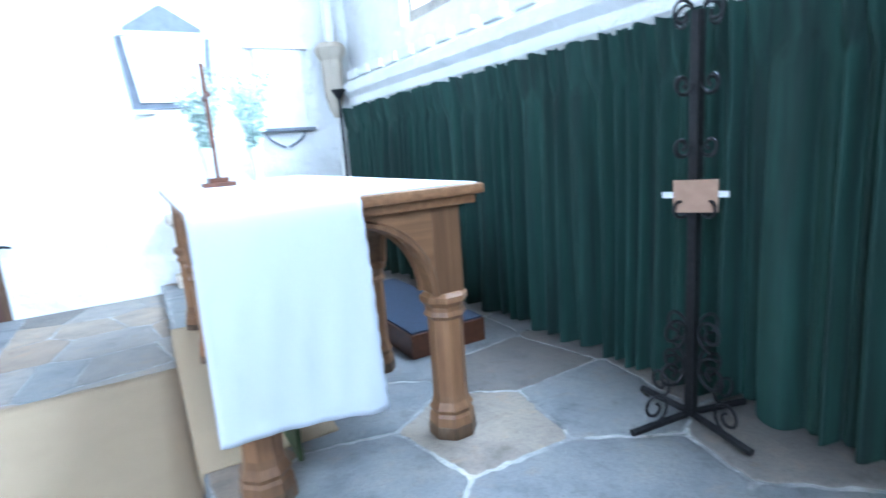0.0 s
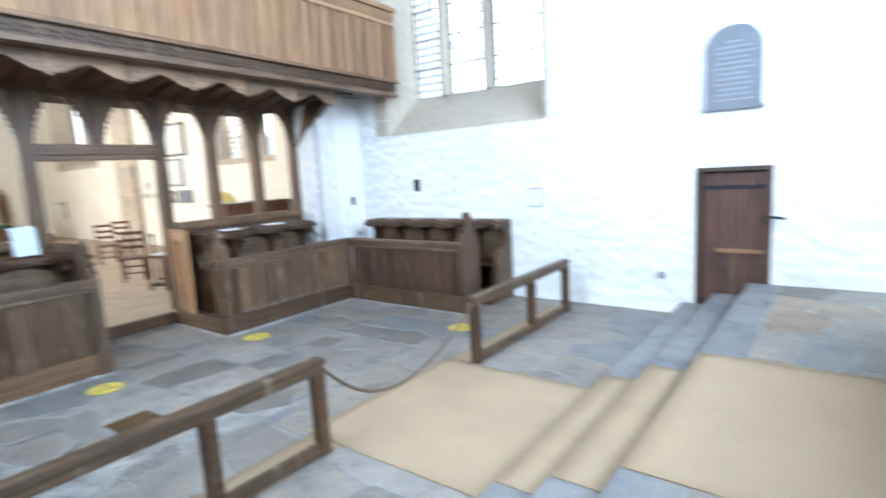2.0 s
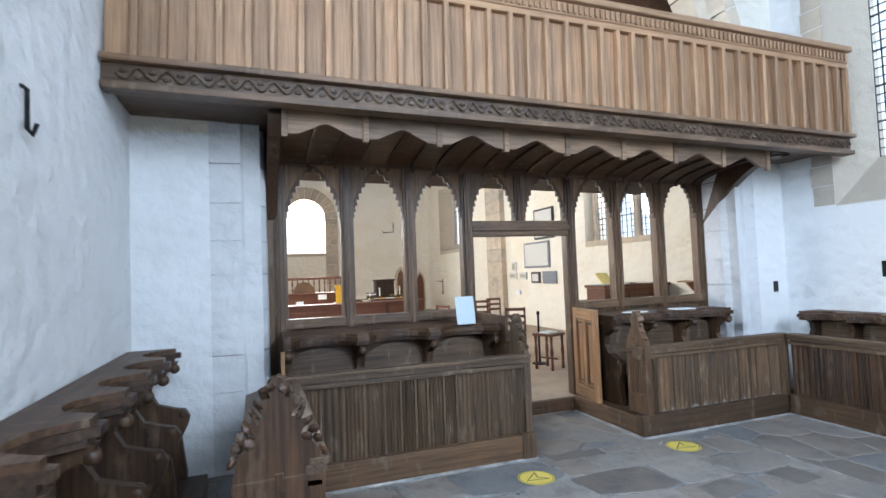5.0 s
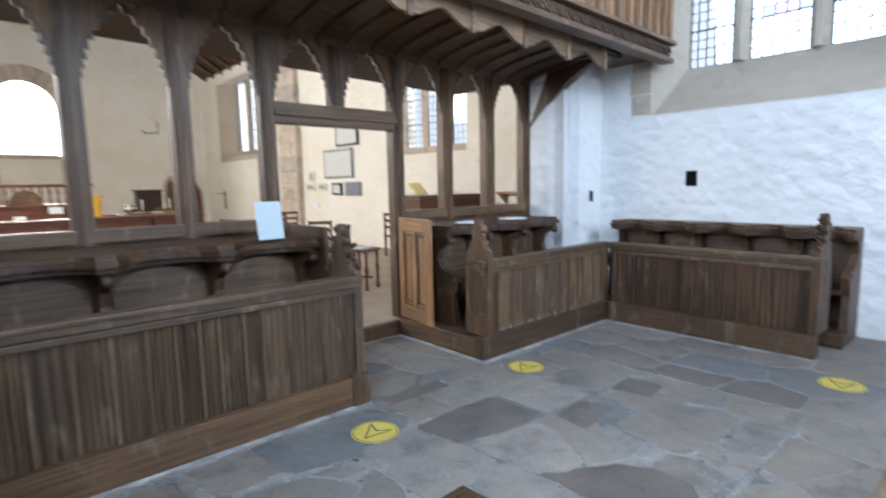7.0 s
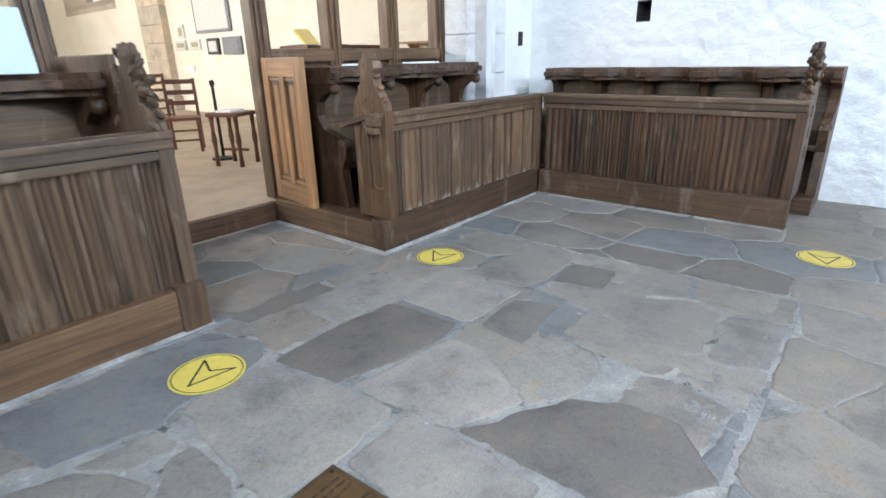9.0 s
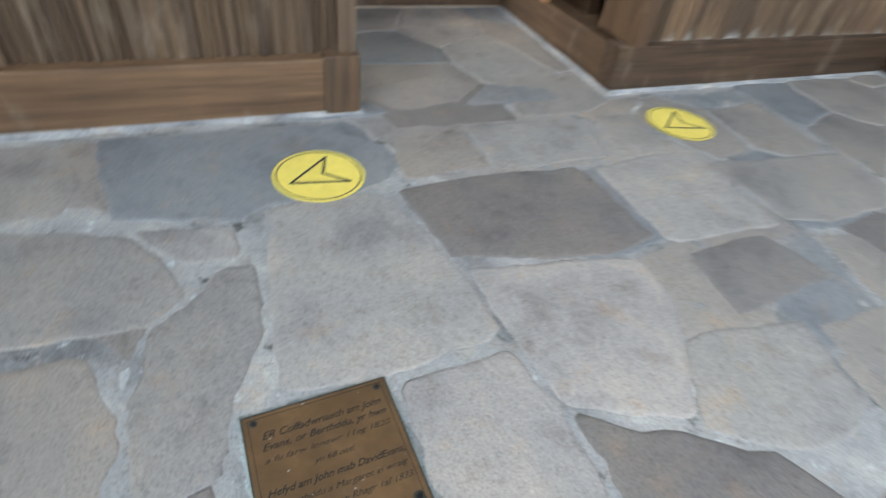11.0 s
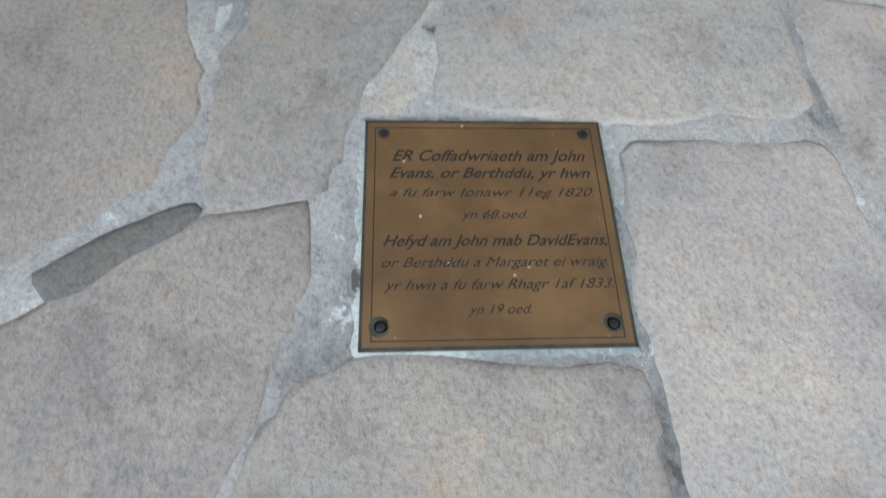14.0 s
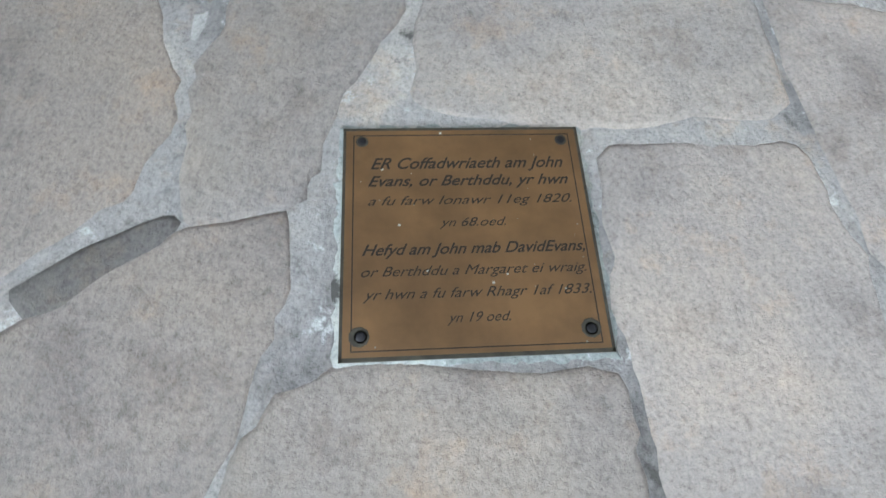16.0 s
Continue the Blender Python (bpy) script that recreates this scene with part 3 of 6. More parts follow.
L0, L1 = SOUTH + 0.01, NORTH - 0.01
beam = on(loft, "beam", boxed(LOFT - 0.14, LOFT + 0.02, L0, L1, 3.215, 3.39, bevel=0.01), SCREENOAK["y"], "dark carved bressummer")
on(loft, "upper_moulding", boxed(LOFT - 0.1, LOFT + 0.1, L0, L1, 3.38, 3.43, bevel=0.012), SCREENOAK["y"], under=beam)
on(loft, "lower_moulding", boxed(LOFT - 0.1, LOFT + 0.07, L0, L1, 3.17, 3.225, bevel=0.012), SCREENOAK["y"], under=beam)
bm = bmesh.new()
y, k = L0 + 0.1, 0
while y < L1 - 0.1:
    pts = [(LOFT + 0.034 + 0.008 * math.sin(2 * a), y + 0.1 * a / 3.14, 3.303 + 0.042 * math.sin(a) * (1 if k % 2 else -1)) for a in (3.14 * i / 8 for i in range(9))]
    tube(bm, pts, 0.012, 5)
    bmesh.ops.create_icosphere(bm, subdivisions=1, radius=0.026, matrix=Matrix.Translation((LOFT + 0.028, y + 0.05, 3.303 - 0.022 * (1 if k % 2 else -1))) @ Matrix.Diagonal((0.6, 1.3, 0.9, 1)))
    y += 0.1
    k += 1
on(loft, "vine_carving", bm, GREY["y"], "running vine trail carving", under=beam)
crn = on(loft, "cornice", boxed(LOFT - 0.12, LOFT + 0.05, L0, L1, 4.36, 4.5, bevel=0.02), PALE["y"], "carved oak cornice")
on(loft, "cornice_cap", boxed(LOFT - 0.14, LOFT + 0.11, L0, L1, 4.49, 4.56, bevel=0.02), PALE["y"], under=crn)
on(loft, "cornice_bead", boxed(LOFT - 0.1, LOFT + 0.03, L0, L1, 4.30, 4.37, bevel=0.01), PALE["y"], under=crn)
bm = bmesh.new()
y = L0 + 0.03
while y < L1 - 0.05:
    box(bm, LOFT + 0.05, LOFT + 0.075, y, y + 0.03, 4.38, 4.47)
    box(bm, LOFT - 0.02, LOFT + 0.02, y, y + 0.035, 4.56, 4.615)
    y += 0.065
tagged(on(loft, "cresting", bm, PALE["z"]), kind="stuff")
y, k = L0, 0
while y < L1 - 0.02:
    w = 0.19 + 0.05 * random.random()
    y2 = min(L1, y + w)
    on(loft, "board", boxed(LOFT - 0.06, LOFT - 0.038 + 0.006 * random.random(), y + 0.002, y2 - 0.002, 3.4, 4.33), PALE["z"])
    on(loft, "batten", boxed(LOFT - 0.04, LOFT + 0.03, y2 - 0.026, y2 + 0.026, 3.42, 4.31, bevel=0.014), PALE["z"])
    y, k = y2, k + 1
# darker roof oak here paints in the shade under the loft
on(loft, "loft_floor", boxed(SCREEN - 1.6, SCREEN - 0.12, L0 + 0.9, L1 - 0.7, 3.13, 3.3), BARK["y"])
on(loft, "loft_deck", boxed(SCREEN - 0.1, LOFT - 0.12, L0, L1, 3.26, 3.34), OAK["y"])

VALANCE = wood("pale_weathered_oak", (0.13, 0.081, 0.047), (0.33, 0.222, 0.138), "y", 0.6)
# scalloped valance
VX = -0.10
VY0, VB = -2.3, 0.7225
for i in range(8):
    a = VY0 + i * VB
    c = a + VB / 2
    pts = [(a, 3.24), (a, 2.985), (a + 0.12, 2.995), (a + 0.17, 3.02), (c - 0.06, 3.085), (c, 3.105), (c + 0.06, 3.085), (a + VB - 0.17, 3.02), (a + VB - 0.12, 2.995), (a + VB, 2.985), (a + VB, 3.24)]
    on(loft, "valance", prism(bmesh.new(), pts, "x", VX - 0.03, VX + 0.012), VALANCE)
    on(loft, "pendant", boxed(VX - 0.02, VX + 0.035, a - 0.028, a + 0.028, 2.955, 3.24, bevel=0.01), VALANCE)
on(loft, "pendant", boxed(VX - 0.02, VX + 0.035, VY0 + 8 * VB - 0.028, VY0 + 8 * VB + 0.028, 2.955, 3.24, bevel=0.01), VALANCE)

# coving from screen head up to the beam
def cove(s):
    a = s * math.pi / 2
    return SCREEN + 0.1 + (VX - 0.02 - SCREEN - 0.1) * (1 - math.cos(a)) ** 0.85, 3.0 + 0.2 * math.sin(a) ** 0.8


bm = bmesh.new()
cp = [cove(i / 10) for i in range(11)]
prism(bm, cp + [(x, z + 0.03) for x, z in cp[::-1]], "y", VY0, 3.9)
on(loft, "coving", bm, OAK["y"])
for i in range(21):
    y = VY0 + 6.2 * i / 20
    bm = bmesh.new()
    prism(bm, [(x, z - 0.03) for x, z in cp] + [(x, z + 0.005) for x, z in cp[::-1]], "y", y - 0.022, y + 0.022)
    on(loft, "rib", bm, OAK["x"])
for y, s in ((3.82, 1), (-2.38, -1)):
    bm = bmesh.new()
    q = [(SCREEN - 0.02 + 1.35 * t, 2.3 + 0.88 * math.sin(t * math.pi / 2)) for t in (i / 10 for i in range(11))]
    prism(bm, q + [(SCREEN + 1.33, 3.2), (SCREEN - 0.02, 3.2)], "y", y - 0.06, y + 0.06)
    on(loft, "brace", bm, OAK["z"], "curved end brace")

# the old loft leans a little along its length
loft.matrix_basis = pose(LOFT, 0.5, 3.19, -1.3, 0, 0)

screen = thing("rood_screen", "dark oak rood screen of eight cusped open bays", "screen", pose(SCREEN, 0.72, 0.16))
for i in range(N_BAY + 1):
    y = Y0 + i * BAY
    if i == 4:
        lo = 2.5
    else:
        lo = 0.16
    post = on(screen, "post", boxed(SCREEN - 0.08, SCREEN + 0.05, y - 0.075, y + 0.075, lo, 3.2, bevel=0.012), SCREENOAK["z"])
    for nm, x0, x1, w in (("shaft_moulding", 0.05, 0.085, 0.045), ("fillet", 0.08, 0.105, 0.018)):
        on(screen, nm, boxed(SCREEN + x0, SCREEN + x1, y - w, y + w, lo, 3.2, bevel=0.006), SCREENOAK["z"], under=post)
YE = Y0 + N_BAY * BAY
for ya, yb in ((-2.56, Y0 - 0.07), (YE + 0.07, 3.98)):
    on(screen, "end_stud", boxed(SCREEN - 0.06, SCREEN + 0.04, ya, yb, 0.0, 3.3), SCREENOAK["z"])
bm = boxed(SCREEN - 0.1, SCREEN + 0.1, Y0 - 0.12, YE + 0.12, 3.16, 3.3, bevel=0.015)
on(screen, "head_beam", bm, SCREENOAK["y"])
for a, b in ((Y0, Y0 + 3 * BAY), (Y0 + 5 * BAY, YE)):
    bm = boxed(SCREEN - 0.07, SCREEN + 0.07, a, b, 1.29, 1.4, bevel=0.012)
    on(screen, "sill_rail", bm, SCREENOAK["y"])
    y = a
    while y < b - 0.05:
        on(screen, "panel", boxed(SCREEN - 0.03, SCREEN + 0.01, y + 0.002, min(b, y + 0.25) - 0.002, 0.16, 1.3), SCREENOAK["z"])
        y += 0.25
bm = boxed(SCREEN - 0.07, SCREEN + 0.07, Y0 + 3 * BAY + 0.05, Y0 + 5 * BAY - 0.05, 2.3, 2.38, bevel=0.012)
box(bm, SCREEN - 0.06, SCREEN + 0.1, Y0 + 3 * BAY + 0.05, Y0 + 5 * BAY - 0.05, 2.37, 2.44, bevel=0.015)
box(bm, SCREEN - 0.07, SCREEN + 0.08, Y0 + 3 * BAY + 0.05, Y0 + 5 * BAY - 0.05, 2.43, 2.5, bevel=0.012)
on(screen, "door_lintel", bm, SCREENOAK["y"], "moulded lintel over the screen doorway")


TRACERY = wood("tan_tracery_oak", (0.12, 0.068, 0.034), (0.3, 0.185, 0.1), "z", 0.6)


def tracery(ya, yb):
    """A pointed head in two plain leaves, each edged with a dark strip of cusps."""
    c, h, spring, rise = (ya + yb) / 2, (yb - ya) / 2, 2.54, 0.6
    rad = (rise * rise + h * h) / (2 * h)
    n = 24
    for s in (-1, 1):
        edge = [(math.sqrt(max(0.0, rad * rad - (rise * i / n) ** 2)) - rad + h, spring + rise * i / n) for i in range(n + 1)]
        leaf = on(screen, "tracery", prism(bmesh.new(), [(c + s * y, z) for y, z in edge] + [(c, 3.17), (c + s * h, 3.17)], "x", SCREEN - 0.02, SCREEN + 0.02), TRACERY)
        teeth = []
        for i, (y, z) in enumerate(edge):
            depth = (0.008, 0.034, 0.02)[i % 3] * min(1.0, 0.35 + i / 10)
            teeth.append((c + s * max(0.0, y - depth), z - depth * 0.7))
        back = [(c + s * min(h, y + 0.014), z + 0.012) for y, z in edge]
        on(screen, "cusping", prism(bmesh.new(), teeth + back[::-1], "x", SCREEN - 0.012, SCREEN + 0.032), SCREENOAK["z"], under=leaf)


for i in range(N_BAY):
    tracery(Y0 + i * BAY + 0.075, Y0 + (i + 1) * BAY - 0.075)

# ---- stalls ----
def poppyhead(bm, u0, u1, z0, z1, v0, v1):
    """Carved end silhouette across v, drawn out along u."""
    c, w = (v0 + v1) / 2, (v1 - v0) / 2
    h = z1 - z0
    sil = [(-1, 0), (-1, 0.1), (-0.95, 0.25), (-0.7, 0.38), (-0.5, 0.44), (-0.62, 0.52), (-0.5, 0.6), (-0.3, 0.62), (-0.42, 0.72), (-0.3, 0.8), (-0.16, 0.8), (-0.22, 0.9), (-0.1, 1.0)]
    pts = [(c + w * a, z0 + h * b) for a, b in sil] + [(c - w * a, z0 + h * b) for a, b in sil[::-1]]
    prism(bm, pts, "x", u0, u1)


# paler than the desk oak: warm light on this end is in the colour
ENDOAK = wood("warm_lit_end_oak", (0.095, 0.05, 0.023), (0.24, 0.137, 0.067), "z", 0.5, (0.24, 0.17, 0.11))


def gable_end(d, u, H):
    """A broad stall end with ogee shoulders, a small finial and two carved lancets."""
    c, w = -0.14, 0.155
    half = [(w, 0.235), (w, H + 0.03), (w * 0.92, H + 0.08), (w * 0.66, H + 0.14), (w * 0.42, H + 0.2), (w * 0.34, H + 0.27), (w * 0.5, H + 0.3), (w * 0.42, H + 0.345), (w * 0.2, H + 0.36), (w * 0.16, H + 0.4)]
    pts = [(c + a, z) for a, z in half] + [(c - a, z) for a, z in half[::-1]]
    end = part("end_panel", prism(bmesh.new(), pts, "x", u, u + 0.075), ENDOAK, d, "carved gabled stall end")
    for side in (u + 0.077, u - 0.002):
        bm = bmesh.new()
        for off in (-0.06, 0.06):
            a = 0.045
            tube(bm, [(side, c + off + p * a, z) for p, z in ((-1, H - 0.5), (-1, H - 0.16), (-0.7, H - 0.1), (0, H - 0.05), (0.7, H - 0.1), (1, H - 0.16), (1, H - 0.5), (-1, H - 0.5))], 0.009, 6)
        tube(bm, [(side, c + 0.05 * math.cos(q), H + 0.06 + 0.05 * math.sin(q)) for q in (6.2832 * i / 14 for i in range(15))], 0.009, 6)
        part("carving", bm, ENDOAK, end)
    for sg in (-1, 1):
        for k in range(3):
            bm = bmesh.new()
            bmesh.ops.create_icosphere(bm, subdivisions=2, radius=0.026, matrix=Matrix.Translation((u + 0.037, c + sg * (0.125 - 0.034 * k), H + 0.1 + 0.075 * k)) @ Matrix.Diagonal((1.2, 1.0, 0.8, 1)))
            part("crocket", bm, ENDOAK, end, smooth=True)


def desk(length, m, label, ends=(True, True), cut=1.0, seed=1, post_end=0.0, H=1.0, slim=0.0):
    """A panelled stall front: u runs along x, the face looks to +y."""
    rng = random.Random(seed)
    d = thing("stall_desk", label, "desk", m, "choir stall fronts")
    part("plinth", boxed(0, length, -0.12, 0.0, 0, 0.235, bevel=0.012), BASE["x"], d, "worn brown oak plinth")
    if post_end:
        part("plinth_block", boxed(-0.006, 0.14, -0.14, 0.014, 0, 0.25, bevel=0.008), BASE["z"], d)
    u, k = 0.05, 0
    last = length - (0.12 if slim else 0.04)
    while u < last - 0.02:
        w = 0.11 + 0.1 * rng.random()
        u2 = min(last, u + w)
        if last - u2 < 0.08:
            u2 = last
        face, nr = -0.058 + 0.006 * rng.random(), 3 + int(rng.random() * 3)
        ridge = [(u + 0.004 + (u2 - u - 0.008) * i / (4 * nr), face - (0.012 if i % 4 == 2 else 0.0) - (0.004 if i % 4 in (1, 3) else 0.0)) for i in range(4 * nr + 1)]
        bm = prism(bmesh.new(), [(u + 0.002, -0.10)] + ridge + [(u2 - 0.002, -0.10)], "z", 0.225, H - 0.06)
        part("plank", bm, PLANK if slim else GREY["z"] if cut > 0.5 else OAK["z"], d)
        bm = boxed(u2 - 0.012, u2 + 0.01, -0.06, -0.044, 0.235, H - 0.06, bevel=0.006)
        part("batten", bm, GREY["z"] if cut > 0.5 else OAK["z"], d)
        u, k = u2, k + 1
    part("top_rail", boxed(0, length, -0.12, -0.02, H - 0.07, H - 0.015, bevel=0.012), GREY["x"], d, "moulded top rail")
    part("rail_cap", boxed(0, length, -0.10, -0.005, H - 0.02, H + 0.015, bevel=0.01), GREY["x"], d)
    part("rail_bead", boxed(0, length, -0.12, -0.035, H - 0.12, H - 0.075, bevel=0.01), GREY["x"], d)
    bm = prism(bmesh.new(), [(-0.09, H - 0.01), (-0.42, H - 0.1), (-0.42, H - 0.07), (-0.09, H + 0.02)], "x", 0.03, length - 0.03)
    part("book_slope", bm, OAK["x"], d)
    for on_end, u in zip(ends, (0.0, length - 0.075 - slim)):
        if on_end and slim:
            gable_end(d, u, H)
        elif on_end:
            bm = boxed(u, u + 0.075, -0.44, -0.03, 0.22, H - 0.05, bevel=0.01)
            poppyhead(bm, u + 0.004, u + 0.071, H - 0.07, H + 0.4, -0.43, -0.04)
            for k in range(16):
                t = k / 15
                w = 0.17 * (1 - t) ** 0.8 + 0.015
                for sg in (-1, 1):
                    bmesh.ops.create_icosphere(bm, subdivisions=1, radius=0.024, matrix=Matrix.Translation((u + 0.037 + 0.03 * math.sin(k * 1.9), -0.235 + sg * w * (0.85 + 0.3 * (k % 2)), H + 0.02 + 0.36 * t)) @ pose(0, 0, 0, 35 * sg, 0, 20 * k) @ Matrix.Diagonal((1.3, 0.7, 1.5, 1)))
            for k in range(3):
                box(bm, u - 0.006, u + 0.081, -0.235 - 0.02, -0.235 + 0.02, H - 0.42 + 0.15 * k, H - 0.33 + 0.15 * k, bevel=0.008)
            part("end_panel", bm, GREY["z"] if cut > 0.5 else OAK["z"], d, "carved poppyhead bench end")
    return d


desk(2.40, pose(0, 0.0, 0, 0, 0, -90), "weathered grey oak stall front with vertical planks", (True, False), 1, 3, 1.0)
corner = desk(2.15, pose(0, 3.46, 0, 0, 0, -90), "panelled brown oak stall front beside the open gate", (False, True), 1, 5, slim=0.06, H=0.95)
part("corner_post", boxed(-0.09, 0.052, -0.115, -0.03, 0.0, 0.962, bevel=0.008), GREY["z"], corner)
desk(2.13, pose(2.14, 3.46, 0, 0, 0, 180), "dark linenfold oak stall front by the north wall", (True, False), 0, 8, 0.0, 0.95)
desk(2.06, pose(0.08, -2.24, 0, 0, 0, 0), "dark oak stall front with a carved poppyhead by the south wall", (False, True), 0, 9)


def stalls(n, pitch, m, label, cap=1.24, rear=0.0):
    """A row of return stalls: backs on y = 0, seats look to +y."""
    s = thing("choir_stalls", label, "stalls", m, "misericord stall rows")
    L = n * pitch
    part("back_board", boxed(0, L, 0.0, 0.04, 0.1, cap - 0.02), OAK["x"], s)
    part("footboard", boxed(0, L, 0.0, 0.62, 0.0, 0.14, bevel=0.008), OAK["x"], s)
    # scalloped capping
    front = []
    for i in range(n):
        a = i * pitch
        front += [(a, 0.42), (a + 0.06, 0.42)]
        for k in range(9):
            t = k / 8
            front.append((a + 0.08 + (pitch - 0.16) * t, 0.38 - 0.17 * math.sin(math.pi * t) ** 0.6))
        front += [(a + pitch - 0.06, 0.42)]
    front.append((L, 0.42))
    part("capping", prism(bmesh.new(), [(0, -rear)] + front + [(L, -rear)], "z", cap - 0.045, cap), OAK["x"], s, "scalloped stall capping")
    part("capping_top", prism(bmesh.new(), [(0, -rear)] + [(u, v - 0.04) for u, v in front] + [(L, -rear)], "z", cap, cap + 0.035), OAK["x"], s)
    part("capping_bead", prism(bmesh.new(), [(0, 0.0)] + [(u, v - 0.05) for u, v in front] + [(L, 0.0)], "z", cap - 0.085, cap - 0.045), OAK["x"], s)
    for i in range(n):
        a = i * pitch
        w = pitch / 2 - 0.07
        c = a + pitch / 2
        pts = [(c - w, 0.62), (c + w, 0.62)] + [(c + w * math.cos(q), 0.95 + 0.17 * math.sin(q)) for q in (math.pi * k / 10 for k in range(11))]
        part("seat_back", prism(bmesh.new(), [(p, q) for p, q in pts], "y", 0.04, 0.065), GREY["x"], s)
        part("seat", boxed(a + 0.05, a + pitch - 0.05, 0.06, 0.42, 0.5, 0.55, bevel=0.015), OAK["x"], s, "hinged misericord seat")
    for i in range(n + 1):
        a = min(max(i * pitch, 0.035), L - 0.035)
        prof = [(0.04, 0.14), (0.46, 0.14), (0.46, 0.2), (0.42, 0.5), (0.47, 0.6), (0.49, 0.68), (0.45, 0.74), (0.36, 0.76), (0.24, 0.8), (0.18, 0.9), (0.2, 1.0), (0.28, 1.06), (0.36, 1.09), (0.4, cap - 0.08), (0.04, cap - 0.08)]
        dv = part("divider", prism(bmesh.new(), prof, "x", a - 0.035, a + 0.035), OAK["z"], s, "curved stall arm")
        for nm, r, v, z in (("elbow_knob", 0.055, 0.43, 0.7), ("capping_boss", 0.05, 0.37, 1.1)):
            bm = bmesh.new()
            bmesh.ops.create_icosphere(bm, subdivisions=2, radius=r, matrix=Matrix.Translation((a, v, z)) @ Matrix.Diagonal((0.9, 0.85, 0.9, 1)))
            part(nm, bm, OAK["z"], dv, smooth=True)
    return s


west_row = stalls(3, 0.765, pose(-1.02, -0.03, 0.0, 0, 0, -90), "row of dark oak misericord stalls against the screen", 1.24, 0.36)
part("end_board", boxed(-0.04, -0.004, -0.3, 0.5, 0.0, 1.36, bevel=0.008), OAK["z"], west_row, "tall end board by the doorway")
part("end_strip", boxed(2.3, 2.335, 0.5, 0.56, 0.2, 1.17, bevel=0.006), HONEY["z"], west_row, "paler oak strip")
stalls(3, 0.62, pose(-1.02, 3.34, 0, 0, 0, -90), "row of dark oak misericord stalls beside the gate", 1.22, 0.36)
stalls(5, 0.53, pose(2.24, NORTH - 0.03, 0, 0, 0, 180), "row of dark oak misericord stalls against the north wall", 1.13)
stalls(5, 0.62, pose(-0.55, SOUTH + 0.03, 0, 0, 0, 0), "row of dark oak misericord stalls against the south wall")

for y0, y1 in ((-2.38, -0.03), (1.33, 3.42)):
    tagged(mesh_ob("stall_platform", boxed(-1.34, -0.125, y0, y1, 0.0, 0.2, bevel=0.01), BASE["x"]), "worn brown oak platform under the choir stalls", "platform")

# open half gate of the screen
gate = thing("screen_gate", "paler oak half gate with two panels standing open", "gate", pose(SCREEN + 0.09, 1.43, 0.2, 0, 0, -9))
part("stile", boxed(0.0, 0.1, -0.022, 0.025, 0.0, 1.13, bevel=0.006), HONEY["z"], gate)
part("stile", boxed(0.55, 0.65, -0.022, 0.025, 0.0, 1.13, bevel=0.006), HONEY["z"], gate)
part("muntin", boxed(0.295, 0.365, -0.02, 0.02, 0.1, 1.03, bevel=0.006), HONEY["z"], gate)
for z, h in ((0.0, 0.16), (0.99, 0.14)):
    part("rail", boxed(0.1, 0.55, -0.021, 0.024, z, z + h, bevel=0.006), HONEY["x"], gate)
for u in (0.1, 0.365):
    part("panel", boxed(u, u + 0.19, 0.004, 0.014, 0.14, 1.01), BASE["z"], gate, "recessed brown panel")
    part("raised_field", prism(bmesh.new(), [(u + 0.04, 0.006), (u + 0.15, 0.006), (u + 0.125, -0.01), (u + 0.065, -0.01)], "z", 0.22, 0.93), HONEY["z"], gate)
    for a, b in ((0.17, 0.19), (0.96, 0.98)):
        part("moulding", boxed(u + 0.005, u + 0.185, -0.014, 0.008, a, b, bevel=0.005), HONEY["x"], gate)

# notice and papers
note = tagged(mesh_ob("notice_sheet", prism(bmesh.new(), [(-0.10, 1.27), (-0.104, 1.27), (-0.164, 1.575), (-0.16, 1.575)], "y", -0.455, -0.235), plain("laminated_sheet", (0.5, 0.58, 0.6), 0.5, 0, 0.04, 40, 0)), "white laminated notice propped on the stall capping", "notice")
note.location = (-0.66, -0.03, 0.006)
def paper(x, y, z, w, d, rz, label, material=PAPER):
    ob = tagged(mesh_ob("paper", boxed(-w / 2, w / 2, -d / 2, d / 2, 0, 0.012, bevel=0.003), material), label, "paper")
    ob.matrix_basis = pose(x, y, z, 0, 0, rz)
paper(-0.88, 2.0, 1.257, 0.2, 0.28, 20, "white booklet lying on the stall capping")
paper(-0.88, 2.75, 1.257, 0.2, 0.28, -8, "white booklet lying on the stall capping")
paper(1.45, 3.66, 0.912, 0.3, 0.2, 5, "open white book on the desk slope")

# ---- communion rails ----
def rail(y0, y1, label, posts):
    r = thing("communion_rail", label, "rail", pose(3.3, (y0 + y1) / 2, 0), "communion rails")
    bm = boxed(3.25, 3.35, y0, y1, 0.655, 0.70, bevel=0.012)
    box(bm, 3.265, 3.335, y0 + 0.01, y1 - 0.01, 0.60, 0.66, bevel=0.008)
    on(r, "handrail", bm, GREY["y"], "moulded oak handrail")
    on(r, "bottom_rail", boxed(3.27, 3.33, y0 + 0.03, y1 - 0.03, 0.018, 0.1, bevel=0.008), GREY["y"])
    for y in posts:
        bm = boxed(3.255, 3.345, y - 0.038, y + 0.038, 0.02, 0.61, bevel=0.008)
        for k in range(6):
            box(bm, 3.246, 3.354, y - 0.03, y + 0.03, 0.14 + 0.075 * k, 0.175 + 0.075 * k, bevel=0.006)
        on(r, "post", bm, OAK["z"], "carved oak post")


